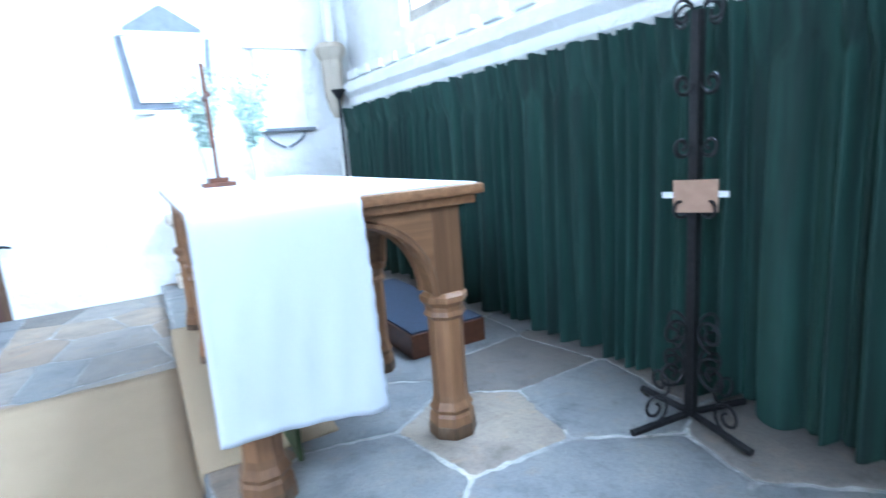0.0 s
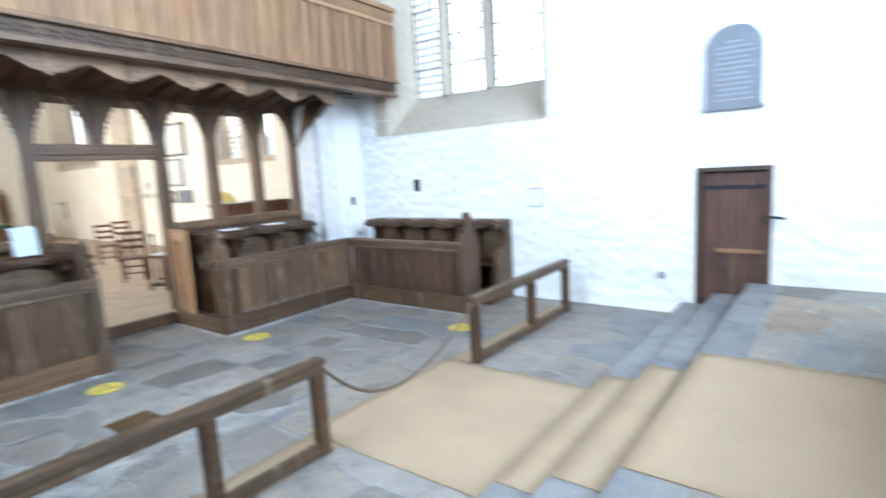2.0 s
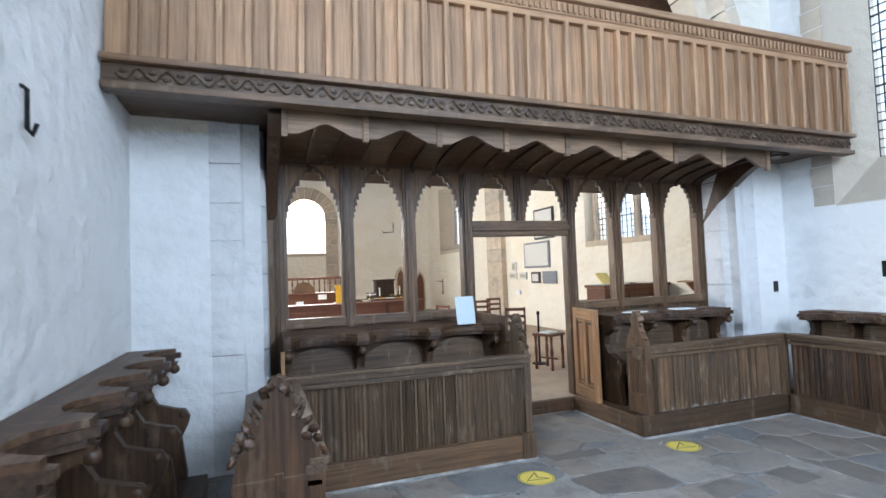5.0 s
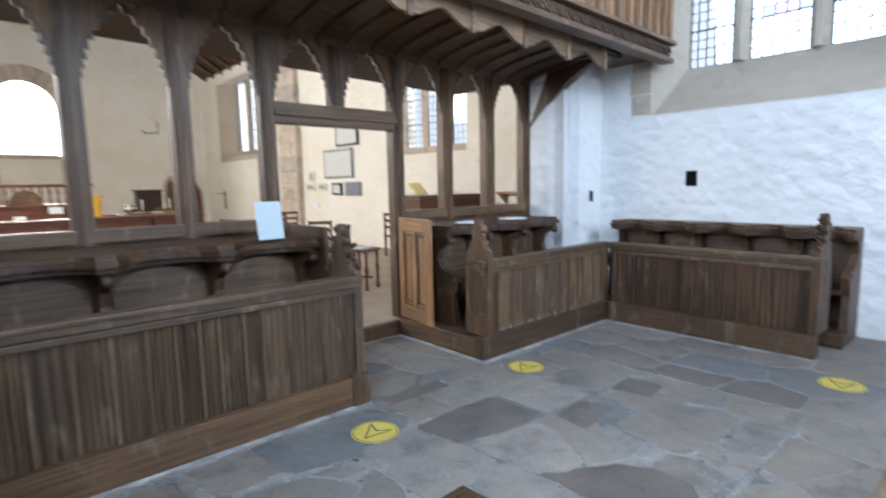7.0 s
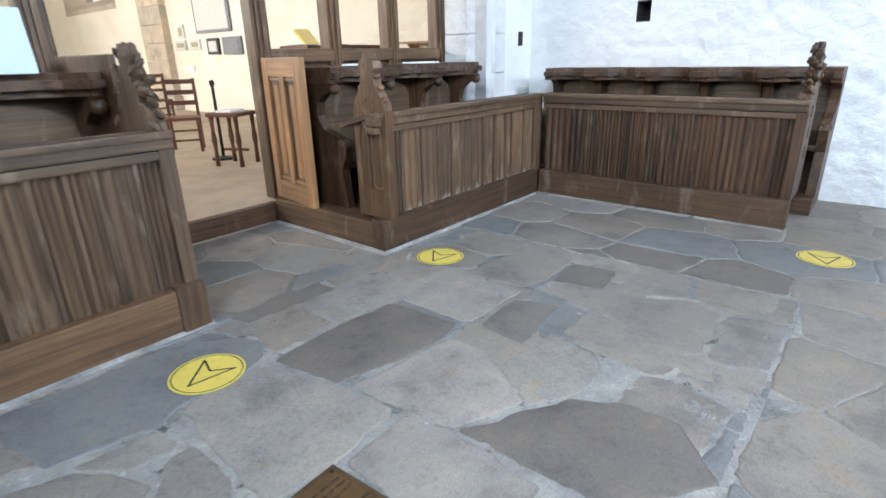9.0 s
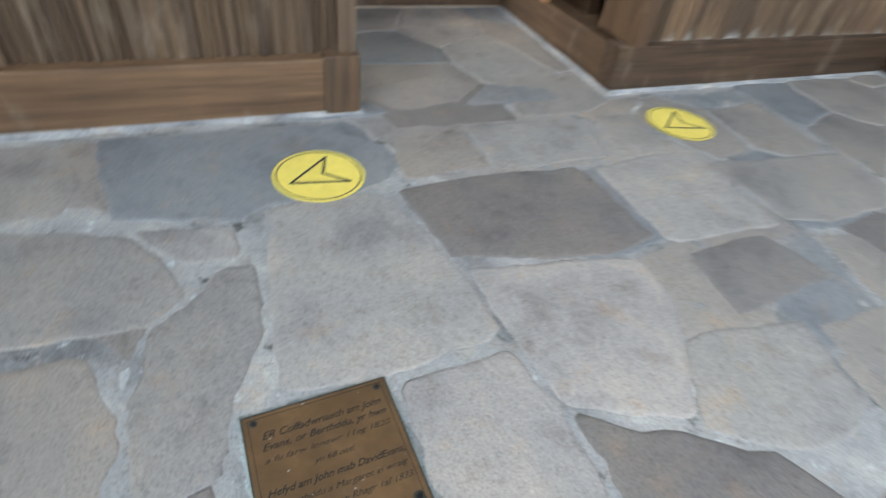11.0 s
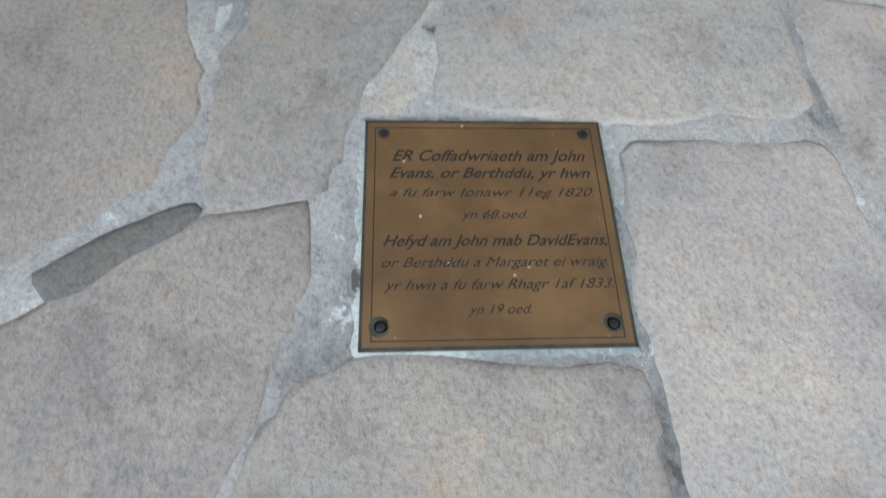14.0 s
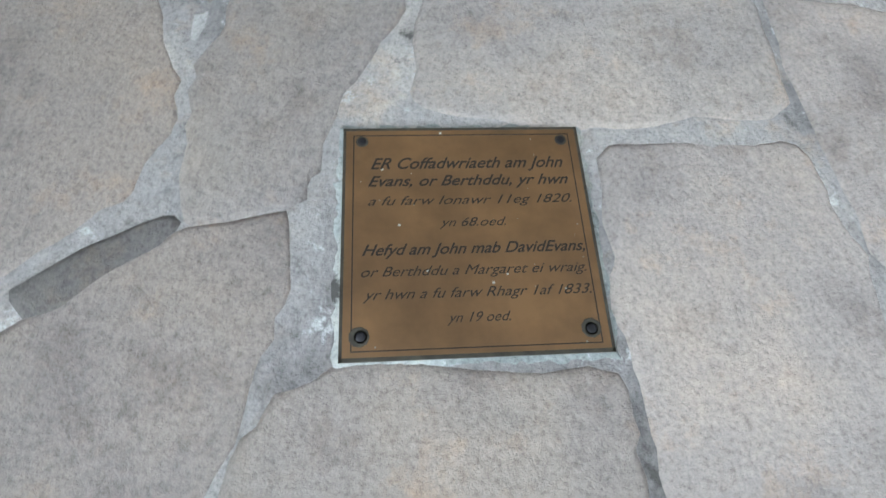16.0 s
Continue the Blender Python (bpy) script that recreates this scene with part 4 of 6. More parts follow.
rail(1.98, 4.2, "low brown oak communion rail reaching to the north wall side", (2.03, 3.2, 4.15))
rail(-1.75, 0.12, "low brown oak communion rail with carved posts", (0.07, -0.72, -1.7))
rope = tagged(mesh_ob("barrier_rope", tube(bmesh.new(), [(3.3 - 0.14 * math.sin(math.pi * t), 0.12 + 1.87 * t, 0.62 - 1.95 * (t - t * t)) for t in (i / 24 for i in range(25))], 0.014), ROPE, True), "sagging brown rope slung between the two rails", "rope")

# ---- floor stickers and plaque ----
def sticker(x, y, rz):
    s = thing("floor_sticker", "round yellow floor sticker with a black arrow outline", "sticker", pose(x, y, 0.0035, 0, 0, rz), "one-way floor stickers")
    part("disc", lathe(bmesh.new(), [(0.163, 0.0), (0.163, 0.0012)], 0, 0, 48), YELLOW, s)
    bm = bmesh.new()
    for r0 in (0.152,):
        a = [bm.verts.new((r0 * math.cos(q), r0 * math.sin(q), 0.002)) for q in (6.2832 * i / 64 for i in range(64))]
        b = [bm.verts.new(((r0 - 0.0055) * math.cos(q), (r0 - 0.0055) * math.sin(q), 0.002)) for q in (6.2832 * i / 64 for i in range(64))]
        for i in range(64):
            bm.faces.new((a[i], a[(i + 1) % 64], b[(i + 1) % 64], b[i]))
    part("ring_line", bm, BLACK, s)
    bm = bmesh.new()
    tip, l, n, r = Vector((0.11, 0)), Vector((-0.075, 0.09)), Vector((-0.015, 0)), Vector((-0.075, -0.09))
    for p, q in ((tip, l), (l, n), (n, r), (r, tip)):
        d = (q - p).normalized()
        w = Vector((-d.y, d.x)) * 0.0048
        v = [bm.verts.new((*c, 0.0022)) for c in (p - d * 0.004 + w, p - d * 0.004 - w, q + d * 0.004 - w, q + d * 0.004 + w)]
        bm.faces.new(v)
    part("arrow", bm, BLACK, s)


sticker(0.452, -0.255, -72)
sticker(0.36, 1.49, -76)
sticker(2.45, 2.96, -80)

plq = thing("memorial_plaque", "engraved brass memorial plaque let into the stone floor", "plaque", pose(1.512, -0.43, 0.0, 0, 0, 93.0))
PW, PH = 0.168, 0.165
part("plate", boxed(-PW, PW, -PH, PH, -0.006, 0.003, bevel=0.0015), BRASS, plq)
bm = bmesh.new()
for a, b, c, d in ((-PW + 0.014, PW - 0.014, PH - 0.013, PH - 0.0115), (-PW + 0.014, PW - 0.014, -PH + 0.0115, -PH + 0.013), (-PW + 0.014, -PW + 0.0155, -PH + 0.0115, PH - 0.0115), (PW - 0.0155, PW - 0.014, -PH + 0.0115, PH - 0.0115)):
    box(bm, a, b, c, d, 0.003, 0.0034)
part("border_line", bm, ENGRAVED, plq)
PATINA = plain("dark_patina", (0.035, 0.032, 0.022), 0.7, 0.1, 0.5, 60, 0.2)
for a, b, c, d in ((-PW, PW, PH - 0.004, PH), (-PW, PW, -PH, -PH + 0.005), (-PW, -PW + 0.004, -PH, PH), (PW - 0.004, PW, -PH, PH)):
    part("rim", boxed(a, b, c, d, 0.0, 0.0034), PATINA, plq, "blackened edge of the brass")
for u, v in ((-PW + 0.024, -PH + 0.03), (PW - 0.026, -PH + 0.031)):
    part("washer_stain", lathe(bmesh.new(), [(0.013, 0.003), (0.012, 0.0036)], u, v, 9), PATINA, plq)
for u in (-PW + 0.026, PW - 0.026):
    for v in (-PH + 0.03, PH - 0.022):
        sc = part("screw", lathe(bmesh.new(), [(0.0062, 0.003), (0.006, 0.0042), (0.0035, 0.005)], u, v, 14), IRON, plq)
        part("screw_rim", lathe(bmesh.new(), [(0.0088, 0.003), (0.0084, 0.0036)], u, v, 12), PATINA, plq)


# verdigris and lime crust round the plate
CRUST = stone("pale_green_crust", [(0.2, 0.23, 0.215), (0.3, 0.33, 0.31), (0.42, 0.45, 0.435)], 1.0, 0.95, False, True)
bm = bmesh.new()
inner, outer = [], []
for k in range(160):
    side, f = k // 40, (k % 40) / 40 * 2 - 1
    u, v = ((f, -1), (1, f), (-f, 1), (-1, -f))[side]
    g = 0.009 + 0.009 * noise.noise((u * 6, v * 6, 2)) + 0.008 * noise.noise((u * 19, v * 19, 7))
    inner.append(bm.verts.new((u * (PW - 0.002), v * (PH - 0.002), 0.0005)))
    outer.append(bm.verts.new((u * (PW + max(0.002, g)), v * (PH + max(0.002, g)), -0.0055)))
for k in range(160):
    q = (k + 1) % 160
    bm.faces.new((inner[k], outer[k], outer[q], inner[q]))
part("crust", bm, CRUST, plq, "pale green lime crust round the brass")
bm = bmesh.new()
rngp = random.Random(17)
for k in range(24):
    r = 0.0006 + 0.0018 * rngp.random() ** 3
    lathe(bm, [(r, 0.003), (r * 0.8, 0.0034)], rngp.uniform(-PW, PW) * 0.95, rngp.uniform(-PH, PH) * 0.95, 7)
tagged(part("speck", bm, CRUST, plq, "pale specks on the brass"), kind="stuff")


def words(text, u, v, size, shear=0.28, w=None, bold=0.0):
    c = bpy.data.curves.new("line", "FONT")
    c.body, c.size, c.shear, c.align_x = text, size, shear, "CENTER"
    c.extrude, c.offset = 0.0002, bold
    tmp = bpy.data.objects.new("line", c)
    scene.collection.objects.link(tmp)
    me = bpy.data.meshes.new_from_object(tmp.evaluated_get(bpy.context.evaluated_depsgraph_get()))
    bpy.data.objects.remove(tmp)
    xs = [q.co.x for q in me.vertices]
    k = (w / (max(xs) - min(xs))) if w else 1.0
    mid = (max(xs) + min(xs)) / 2
    for q in me.vertices:
        q.co.x = (q.co.x - mid) * k
    me.materials.append(ENGRAVED)
    ob = new("lettering", me)
    ob.parent = plq
    ob.matrix_basis = Matrix.Translation((u, v, 0.0033))


LINES = (("ER Coffadwriaeth am John", 0.005, 0.098, 0.025, 0.27), ("Evans, or Berthddu, yr hwn", 0.005, 0.071, 0.023, 0.277), ("a fu farw Ionawr 11eg 1820.", 0.005, 0.042, 0.019, 0.277), ("yn 68.oed.", 0.005, 0.009, 0.018, 0.09),
         ("Hefyd am John mab DavidEvans,", 0.005, -0.030, 0.022, 0.292), ("or Berthddu a Margaret ei wraig.", 0.003, -0.059, 0.019, 0.29), ("yr hwn a fu farw Rhagr 1af 1833.", 0.005, -0.089, 0.019, 0.29), ("yn 19 oed.", 0.003, -0.121, 0.018, 0.08))
for text, u, v, size, w in LINES:
    words(text, u, v, size, 0.42, w, 0.0003 if size > 0.021 else 0.0)

# lime fillet along the foot of the stall fronts
bm = bmesh.new()
for p0, p1, side in (((0.0, -2.4), (0.0, 0.02), (1, 0)), ((0.0, 1.31), (0.0, 3.46), (1, 0)), ((-1.3, 1.31), (0.0, 1.31), (0, -1)), ((0.0, 3.46), (2.14, 3.46), (0, -1))):
    prev = None
    for k in range(41):
        t = k / 40
        x, y = p0[0] + (p1[0] - p0[0]) * t, p0[1] + (p1[1] - p0[1]) * t
        g = max(0.006, 0.024 + 0.022 * noise.noise((x * 5, y * 5, 4)) + 0.012 * noise.noise((x * 17, y * 17, 9)))
        cur = (bm.verts.new((x - 0.004 * side[0], y - 0.004 * side[1], 0.014)), bm.verts.new((x + g * side[0], y + g * side[1], 0.0035)), bm.verts.new((x + g * 1.1 * side[0], y + g * 1.1 * side[1], -0.008)))
        if prev:
            bm.faces.new((prev[0], prev[1], cur[1], cur[0]))
            bm.faces.new((prev[1], prev[2], cur[2], cur[1]))
        prev = cur
setting("mortar_fillet", bm, WHITE_MORTAR, "rough white lime mortar along the foot of the stalls", "trim")

# ---- altar ----
alt = thing("altar", "golden oak altar table with moulded columns and round arches", "altar", pose(7.53, 1.3, DAIS))
AX0, AX1, AY0, AY1, AZ = 7.0, 8.1, -0.1, 2.76, 1.70
bm = boxed(AX0 - 0.03, AX1 + 0.03, AY0 - 0.03, AY1 + 0.03, AZ - 0.035, AZ + 0.01, bevel=0.015)
box(bm, AX0, AX1, AY0, AY1, AZ - 0.075, AZ - 0.03, bevel=0.012)
on(alt, "tabletop", bm, GOLD["y"])
FX0, FX1 = 7.1, 7.96
FY = (0.0, 0.87, 1.75, 2.62)


def column(x, y, k):
    ring8 = lambda prof: lathe(bmesh.new(), [(r * k, z) for r, z in prof], x, y, 8, math.pi / 8)
    col = on(alt, "column", ring8([(0.094, DAIS + 0.195), (0.094, 1.12)]), GOLD["z"])
    on(alt, "plinth", ring8([(0.132, DAIS), (0.13, DAIS + 0.055), (0.122, DAIS + 0.062)]), BASE["z"], under=col)
    on(alt, "base", ring8([(0.126, DAIS + 0.058), (0.122, DAIS + 0.1), (0.11, DAIS + 0.115), (0.12, DAIS + 0.135), (0.106, DAIS + 0.16), (0.1, DAIS + 0.17), (0.094, DAIS + 0.2)]), GOLD["z"], under=col)
    on(alt, "capital", ring8([(0.095, 1.115), (0.115, 1.135), (0.102, 1.155), (0.102, 1.175), (0.127, 1.2), (0.127, 1.225), (0.105, 1.24)]), GOLD["z"], under=col)
    on(alt, "upper_block", boxed(x - 0.08 * k, x + 0.08 * k, y - 0.08 * k, y + 0.08 * k, 1.235, AZ - 0.07), GOLD["z"], under=col)


for y in FY:
    for x in (FX0, FX1):
        column(x, y, 0.86 if y in (FY[0], FY[-1]) else 0.7)


def spandrel(a0, a1, axis, c, half):
    mid, r = (a0 + a1) / 2, (a1 - a0) / 2 - 0.075
    arc2 = [(mid + r * math.cos(q), 1.24 + min(r, 0.36) * math.sin(q)) for q in (math.pi * i / 20 for i in range(21))]
    bm = prism(bmesh.new(), [(a0 + 0.05, AZ - 0.07), (a0 + 0.05, 1.24)] + arc2[::-1] + [(a1 - 0.05, 1.24), (a1 - 0.05, AZ - 0.07)], axis, c - half, c + half)
    on(alt, "arch_panel", bm, GOLD["y" if axis == "x" else "x"])
    bm = bmesh.new()
    for s in (-half - 0.004, half + 0.004):
        pts = [((c + s, p, z) if axis == "x" else (p, c + s, z)) for p, z in arc2]
        tube(bm, pts, 0.018, 6)
    on(alt, "arch_moulding", bm, GOLD["z"])


for a, b in zip(FY, FY[1:]):
    spandrel(a, b, "x", FX0, 0.053)
    spandrel(a, b, "x", FX1, 0.053)
for y in (FY[0], FY[-1]):
    spandrel(FX0, FX1, "y", y, 0.0665)
on(alt, "frontal", boxed(7.26, 7.28, 0.14, 2.5, DAIS + 0.02, AZ - 0.08), OLIVE, "green brocade frontal behind the columns")

# linen
tagged(mesh_ob("altar_linen", boxed(7.56, 8.1, -0.11, 2.74, AZ + 0.011, AZ + 0.016, bevel=0.001), LINEN), "white linen sheet lying over the altar top", "cloth")
bm = bmesh.new()
cx0, cx1 = 6.955, 7.55
nu, seq = 30, []
for i in range(60):
    seq.append(("top", AY1 + 0.02 - (AY1 - AY0 + 0.06) * i / 59))
for i in range(1, 34):
    seq.append(("drop", i / 33))
rows_v = []
for kind, s in seq:
    row = []
    for i in range(nu + 1):
        q = i / nu
        x = cx0 + (cx1 - cx0) * q
        if kind == "top":
            row.append(bm.verts.new((x, s, AZ + 0.016 + 0.002 * noise.noise((x * 6, s * 4, 0)))))
        else:
            fold = (0.013 * math.sin(q * 6.0 + 2.6 * s) + 0.010 * abs(math.sin(q * 7.5 - 3.2 * s + 1.0)) + 0.004 * math.sin(q * 31 + 6 * s)) * s ** 0.7 + (0.004 if s > 0.955 or q > 0.955 else 0.0)
            lean = 0.035 * s
            drop = 0.79 + 0.05 * q + 0.004 * math.sin(q * 8)
            row.append(bm.verts.new((x + 0.02 * s * (q - 0.5) * 2 * 0.6 + 0.003 * math.sin(s * 60) * (q > 0.99), AY0 - 0.042 - lean - fold - 0.012 * math.sin(min(1, s * 12) * 1.57), AZ + 0.014 - drop * s)))
    rows_v.append(row)
for a, b in zip(rows_v, rows_v[1:]):
    for i in range(nu):
        bm.faces.new((a[i], a[i + 1], b[i + 1], b[i]))
cloth = tagged(mesh_ob("altar_cloth", bm, LINEN, True), "white linen cloth hanging over the end of the altar", "cloth")
sm = cloth.modifiers.new("thick", "SOLIDIFY")
sm.thickness = 0.004

cross = thing("altar_cross", "slender dark wooden cross on a stepped base on the altar", "cross", pose(7.3, 1.75, AZ + 0.018))
bm = boxed(-0.1, 0.1, -0.1, 0.1, 0, 0.03, bevel=0.005)
box(bm, -0.06, 0.06, -0.06, 0.06, 0.03, 0.06, bevel=0.005)
part("foot", bm, RED, cross)
bm = boxed(-0.014, 0.014, -0.014, 0.014, 0.055, 0.78, bevel=0.004)
part("upright", bm, RED, cross)
part("arm", boxed(-0.012, 0.012, -0.15, 0.15, 0.56, 0.588, bevel=0.004), RED, cross)


def vase(x, y, z, h, seed, label):
    rng = random.Random(seed)
    v = thing("flower_vase", label, "vase", pose(x, y, z))
    part("pot", lathe(bmesh.new(), [(0.045, 0), (0.05, 0.02), (0.03, 0.06), (0.04, 0.16), (0.062, 0.26)], 0, 0, 20), plain("pale_glass_vase", (0.6, 0.7, 0.66), 0.2, 0, 0.05, 10, 0), v, smooth=True)
    stems, leaves, petals = bmesh.new(), bmesh.new(), bmesh.new()
    for k in range(60):
        a, top = rng.uniform(0, 6.28), rng.uniform(0.35, 1.0) * h
        r = rng.uniform(0.2, 1.0) * 0.24 * (top / h) ** 1.5
        tipv = Vector((r * math.cos(a), r * math.sin(a), 0.16 + top))
        pts = [Vector((0, 0, 0.2)).lerp(tipv, t) + Vector((0, 0, 0.06 * math.sin(t * 3.14))) for t in (0, 0.35, 0.7, 1)]
        tube(stems, pts, 0.003, 4)
        for j in range(14):
            p = Vector((0, 0, 0.2)).lerp(tipv, rng.uniform(0.3, 1.02))
            d = Vector((rng.gauss(0, 1), rng.gauss(0, 1), rng.gauss(0.3, 0.6))).normalized()
            w = d.cross(Vector((rng.gauss(0, 1), rng.gauss(0, 1), 1))).normalized()
            L, W = rng.uniform(0.03, 0.07), rng.uniform(0.008, 0.018)
            bmx = petals if (j > 6 and p.z > 0.3) else leaves
            q = [bmx.verts.new(c) for c in (p, p + d * L * 0.5 + w * W, p + d * L, p + d * L * 0.5 - w * W)]
            bmx.faces.new(q)
    tagged(part("stem", stems, LEAF, v), kind="stuff")
    tagged(part("leaf", leaves, LEAF, v), kind="stuff")
    tagged(part("petal", petals, PETAL, v), kind="stuff")


vase(7.30, 2.1, AZ + 0.018, 0.62, 4, "glass vase of pale green leaves and white flowers")
vase(7.66, 2.3, AZ + 0.01, 0.68, 7, "glass vase of pale foliage and white flowers")

kneel = thing("footpace", "low red-brown wooden step with a blue felt top behind the altar", "step", pose(8.4, 1.5, DAIS))
on(kneel, "body", boxed(8.18, 8.74, 0.86, 2.3, DAIS, DAIS + 0.16, bevel=0.008), RED)
on(kneel, "felt_top", boxed(8.19, 8.73, 0.87, 2.29, DAIS + 0.158, DAIS + 0.175, bevel=0.006), BLUE)

# ---- curtain and east wall dressing ----
bm = bmesh.new()
ny, nz = 1100, 14
grid = []
for i in range(ny + 1):
    y = -3.55 + 7.85 * i / ny
    col = []
    ph0 = y * 44 + 3.4 * math.sin(y * 2.3) + 2.3 * math.sin(y * 5.1 + 1) + 1.5 * math.sin(y * 11.7)
    for j in range(nz + 1):
        t = j / nz
        ph = ph0 + 0.9 * math.sin(y * 3.7 + t * 1.7) * (1 - t)
        amp = 0.062 + 0.03 * (1 - t) + 0.05 * noise.noise((y * 2.2, t * 1.2, 0))
        ripple = math.sin(ph)
        x = 9.15 + amp * (1 - 2 * abs(ripple) ** 0.8 if ripple < 0 else 1 - 0.5 * ripple * ripple) * 0.7 + 0.03 * math.sin(y * 7.3 + t) * (1 - t)
        if j >= nz - 1:
            x = 9.15 + 0.03 * math.sin(ph0 * 1.6) - (0.02 if j == nz else 0.0)
        z0 = DAIS + 0.012 + 0.012 * math.sin(ph * 0.5)
        col.append(bm.verts.new((x, y, z0 + (2.345 - z0) * t + ((0.05 + 0.010 * math.sin(ph0 * 0.8) + 0.008 * math.sin(ph0 * 1.9)) if j == nz else 0))))
    grid.append(col)
for i in range(ny):
    for j in range(nz):
        bm.faces.new((grid[i][j], grid[i + 1][j], grid[i + 1][j + 1], grid[i][j + 1]))
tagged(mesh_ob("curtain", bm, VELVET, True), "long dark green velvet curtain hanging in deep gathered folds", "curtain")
rod = thing("curtain_rod", "black iron curtain rod with a flared finial post", "rod", pose(9.2, 0.4, 2.385))
on(rod, "rod", tube(bmesh.new(), [(9.2, y, 2.385) for y in (-3.6, 0, 4.3)], 0.014), IRON)
bm = tube(bmesh.new(), [(9.1, 4.3, DAIS), (9.1, 4.3, 2.5)], 0.018)
lathe(bm, [(0.012, 2.48), (0.02, 2.52), (0.085, 2.62), (0.085, 2.635)], 9.1, 4.3, 14)
on(rod, "finial_post", bm, IRON)
bm = prism(bmesh.new(), [(EAST, 2.395), (9.3, 2.395), (9.26, 2.455), (9.26, 2.535), (9.2, 2.595), (9.2, 2.695), (9.3, 2.755), (EAST, 2.755)], "y", -3.6, 4.4)
ledge = setting("reredos_ledge", bm, WHITE, "pale stone ledge with small battlements over the curtain", "ledge")
for k in range(22):
    part("merlon", boxed(9.235, 9.3, -3.5 + 0.36 * k, -3.5 + 0.36 * k + 0.26, 2.75, 2.845, bevel=0.01), WHITE, ledge)
ew = setting("window_2", boxed(EAST + 0.1, EAST + 0.3, -1.3, 3.1, 3.1, 3.25), LIME, "large bright east window with stone mullions", "window")
for k in range(6):
    y = -1.3 + 4.4 * k / 5
    part("mullion", boxed(EAST + 0.1, EAST + 0.3, y - 0.07, y + 0.07, 3.25, 7.2, bevel=0.03), LIME, ew)
pil = thing("corner_shaft", "pale stone corner shaft with a moulded bracket", "shaft", pose(9.15, 4.5, DAIS))
on(pil, "shaft", boxed(9.16, 9.36, 4.46, 4.66, DAIS, 2.5, bevel=0.02), WHITE)
on(pil, "bracket", lathe(bmesh.new(), [(0.03, 2.32), (0.08, 2.42), (0.12, 2.6), (0.13, 3.0), (0.17, 3.06), (0.19, 3.14), (0.15, 3.2)], 9.12, 4.5, 8, 0.39), WARMSTONE, "tan stone corbel")
on(pil, "pinnacle", boxed(9.07, 9.17, 4.45, 4.55, 3.19, 4.4, bevel=0.02), WHITE)

# iron candle stand
st = thing("candle_stand", "tall black wrought iron stand with scrolled feet and a card label", "stand", pose(8.86, -0.62, DAIS))
bm = boxed(-0.021, 0.021, -0.021, 0.021, 0.04, 1.78, bevel=0.006)
part("shaft", bm, IRON, st)
for k in range(4):
    a = math.pi / 2 * k + 1.38
    bm = bmesh.new()
    d = Vector((math.cos(a), math.sin(a), 0))
    tube(bm, [d * 0.03 + Vector((0, 0, 0.05)), d * 0.32 + Vector((0, 0, 0.03))], 0.018, 6)
    part("foot", bm, IRON, st)
    for cx, cz, r, tr, s, w in ((0.2, 0.12, 0.075, 1.5, -1.2, -1), (0.115, 0.27, 0.085, 1.5, 1.2, 1), (0.1, 0.45, 0.075, 1.4, -1.5, -1)):
        part("foot_scroll", tube(bmesh.new(), [d * p + Vector((0, 0, q)) for p, q in spiral(cx, cz, r, tr, s, w)], 0.0075, 6), IRON, st)
    for cx, cz, r, tr, s, w in ((0.075, 1.0, 0.05, 1.2, 3.1, 1), (0.075, 1.25, 0.05, 1.2, 3.1, 1), (0.075, 1.5, 0.05, 1.2, 3.1, 1), (0.08, 1.76, 0.06, 1.0, 2.6, -1)):
        part("leaf_scroll", tube(bmesh.new(), [d * p + Vector((0, 0, q)) for p, q in spiral(cx, cz, r, tr, s, w, 16)], 0.007, 5), IRON, st)
bm = boxed(-0.085, 0.085, -0.008, 0.008, 0, 0.135, bevel=0.003)
bm.transform(pose(-0.04, -0.03, 0.98, 0, 0, -58))
part("card", bm, BROWN, st, "pale pink-brown card label")
bm = boxed(-0.125, 0.125, -0.004, 0.004, 0.06, 0.085)
bm.transform(pose(-0.03, -0.02, 0.98, 0, 0, -58))
part("card_holder", bm, PAPER, st)

# hanging lamp
hl = thing("hanging_lamp", "brass sanctuary lamp hanging on a chain from the ceiling", "lamp", pose(6.1, 0.9, 2.75))
part("bowl", lathe(bmesh.new(), [(0.006, -0.16), (0.02, -0.13), (0.012, -0.1), (0.045, -0.07), (0.08, -0.02), (0.09, 0.03), (0.07, 0.06)], 0, 0, 16), plain("aged_brass", (0.3, 0.22, 0.12), 0.4, 0.8), hl, smooth=True)
bm = bmesh.new()
for k in range(3):
    a = 2.094 * k
    tube(bm, [(0.07 * math.cos(a), 0.07 * math.sin(a), 0.05), (0.0, 0.0, 0.9)], 0.004, 5)
tube(bm, [(0, 0, 0.9), (0, 0, TOP - 2.748)], 0.005, 5)
part("chain", bm, IRON, hl)

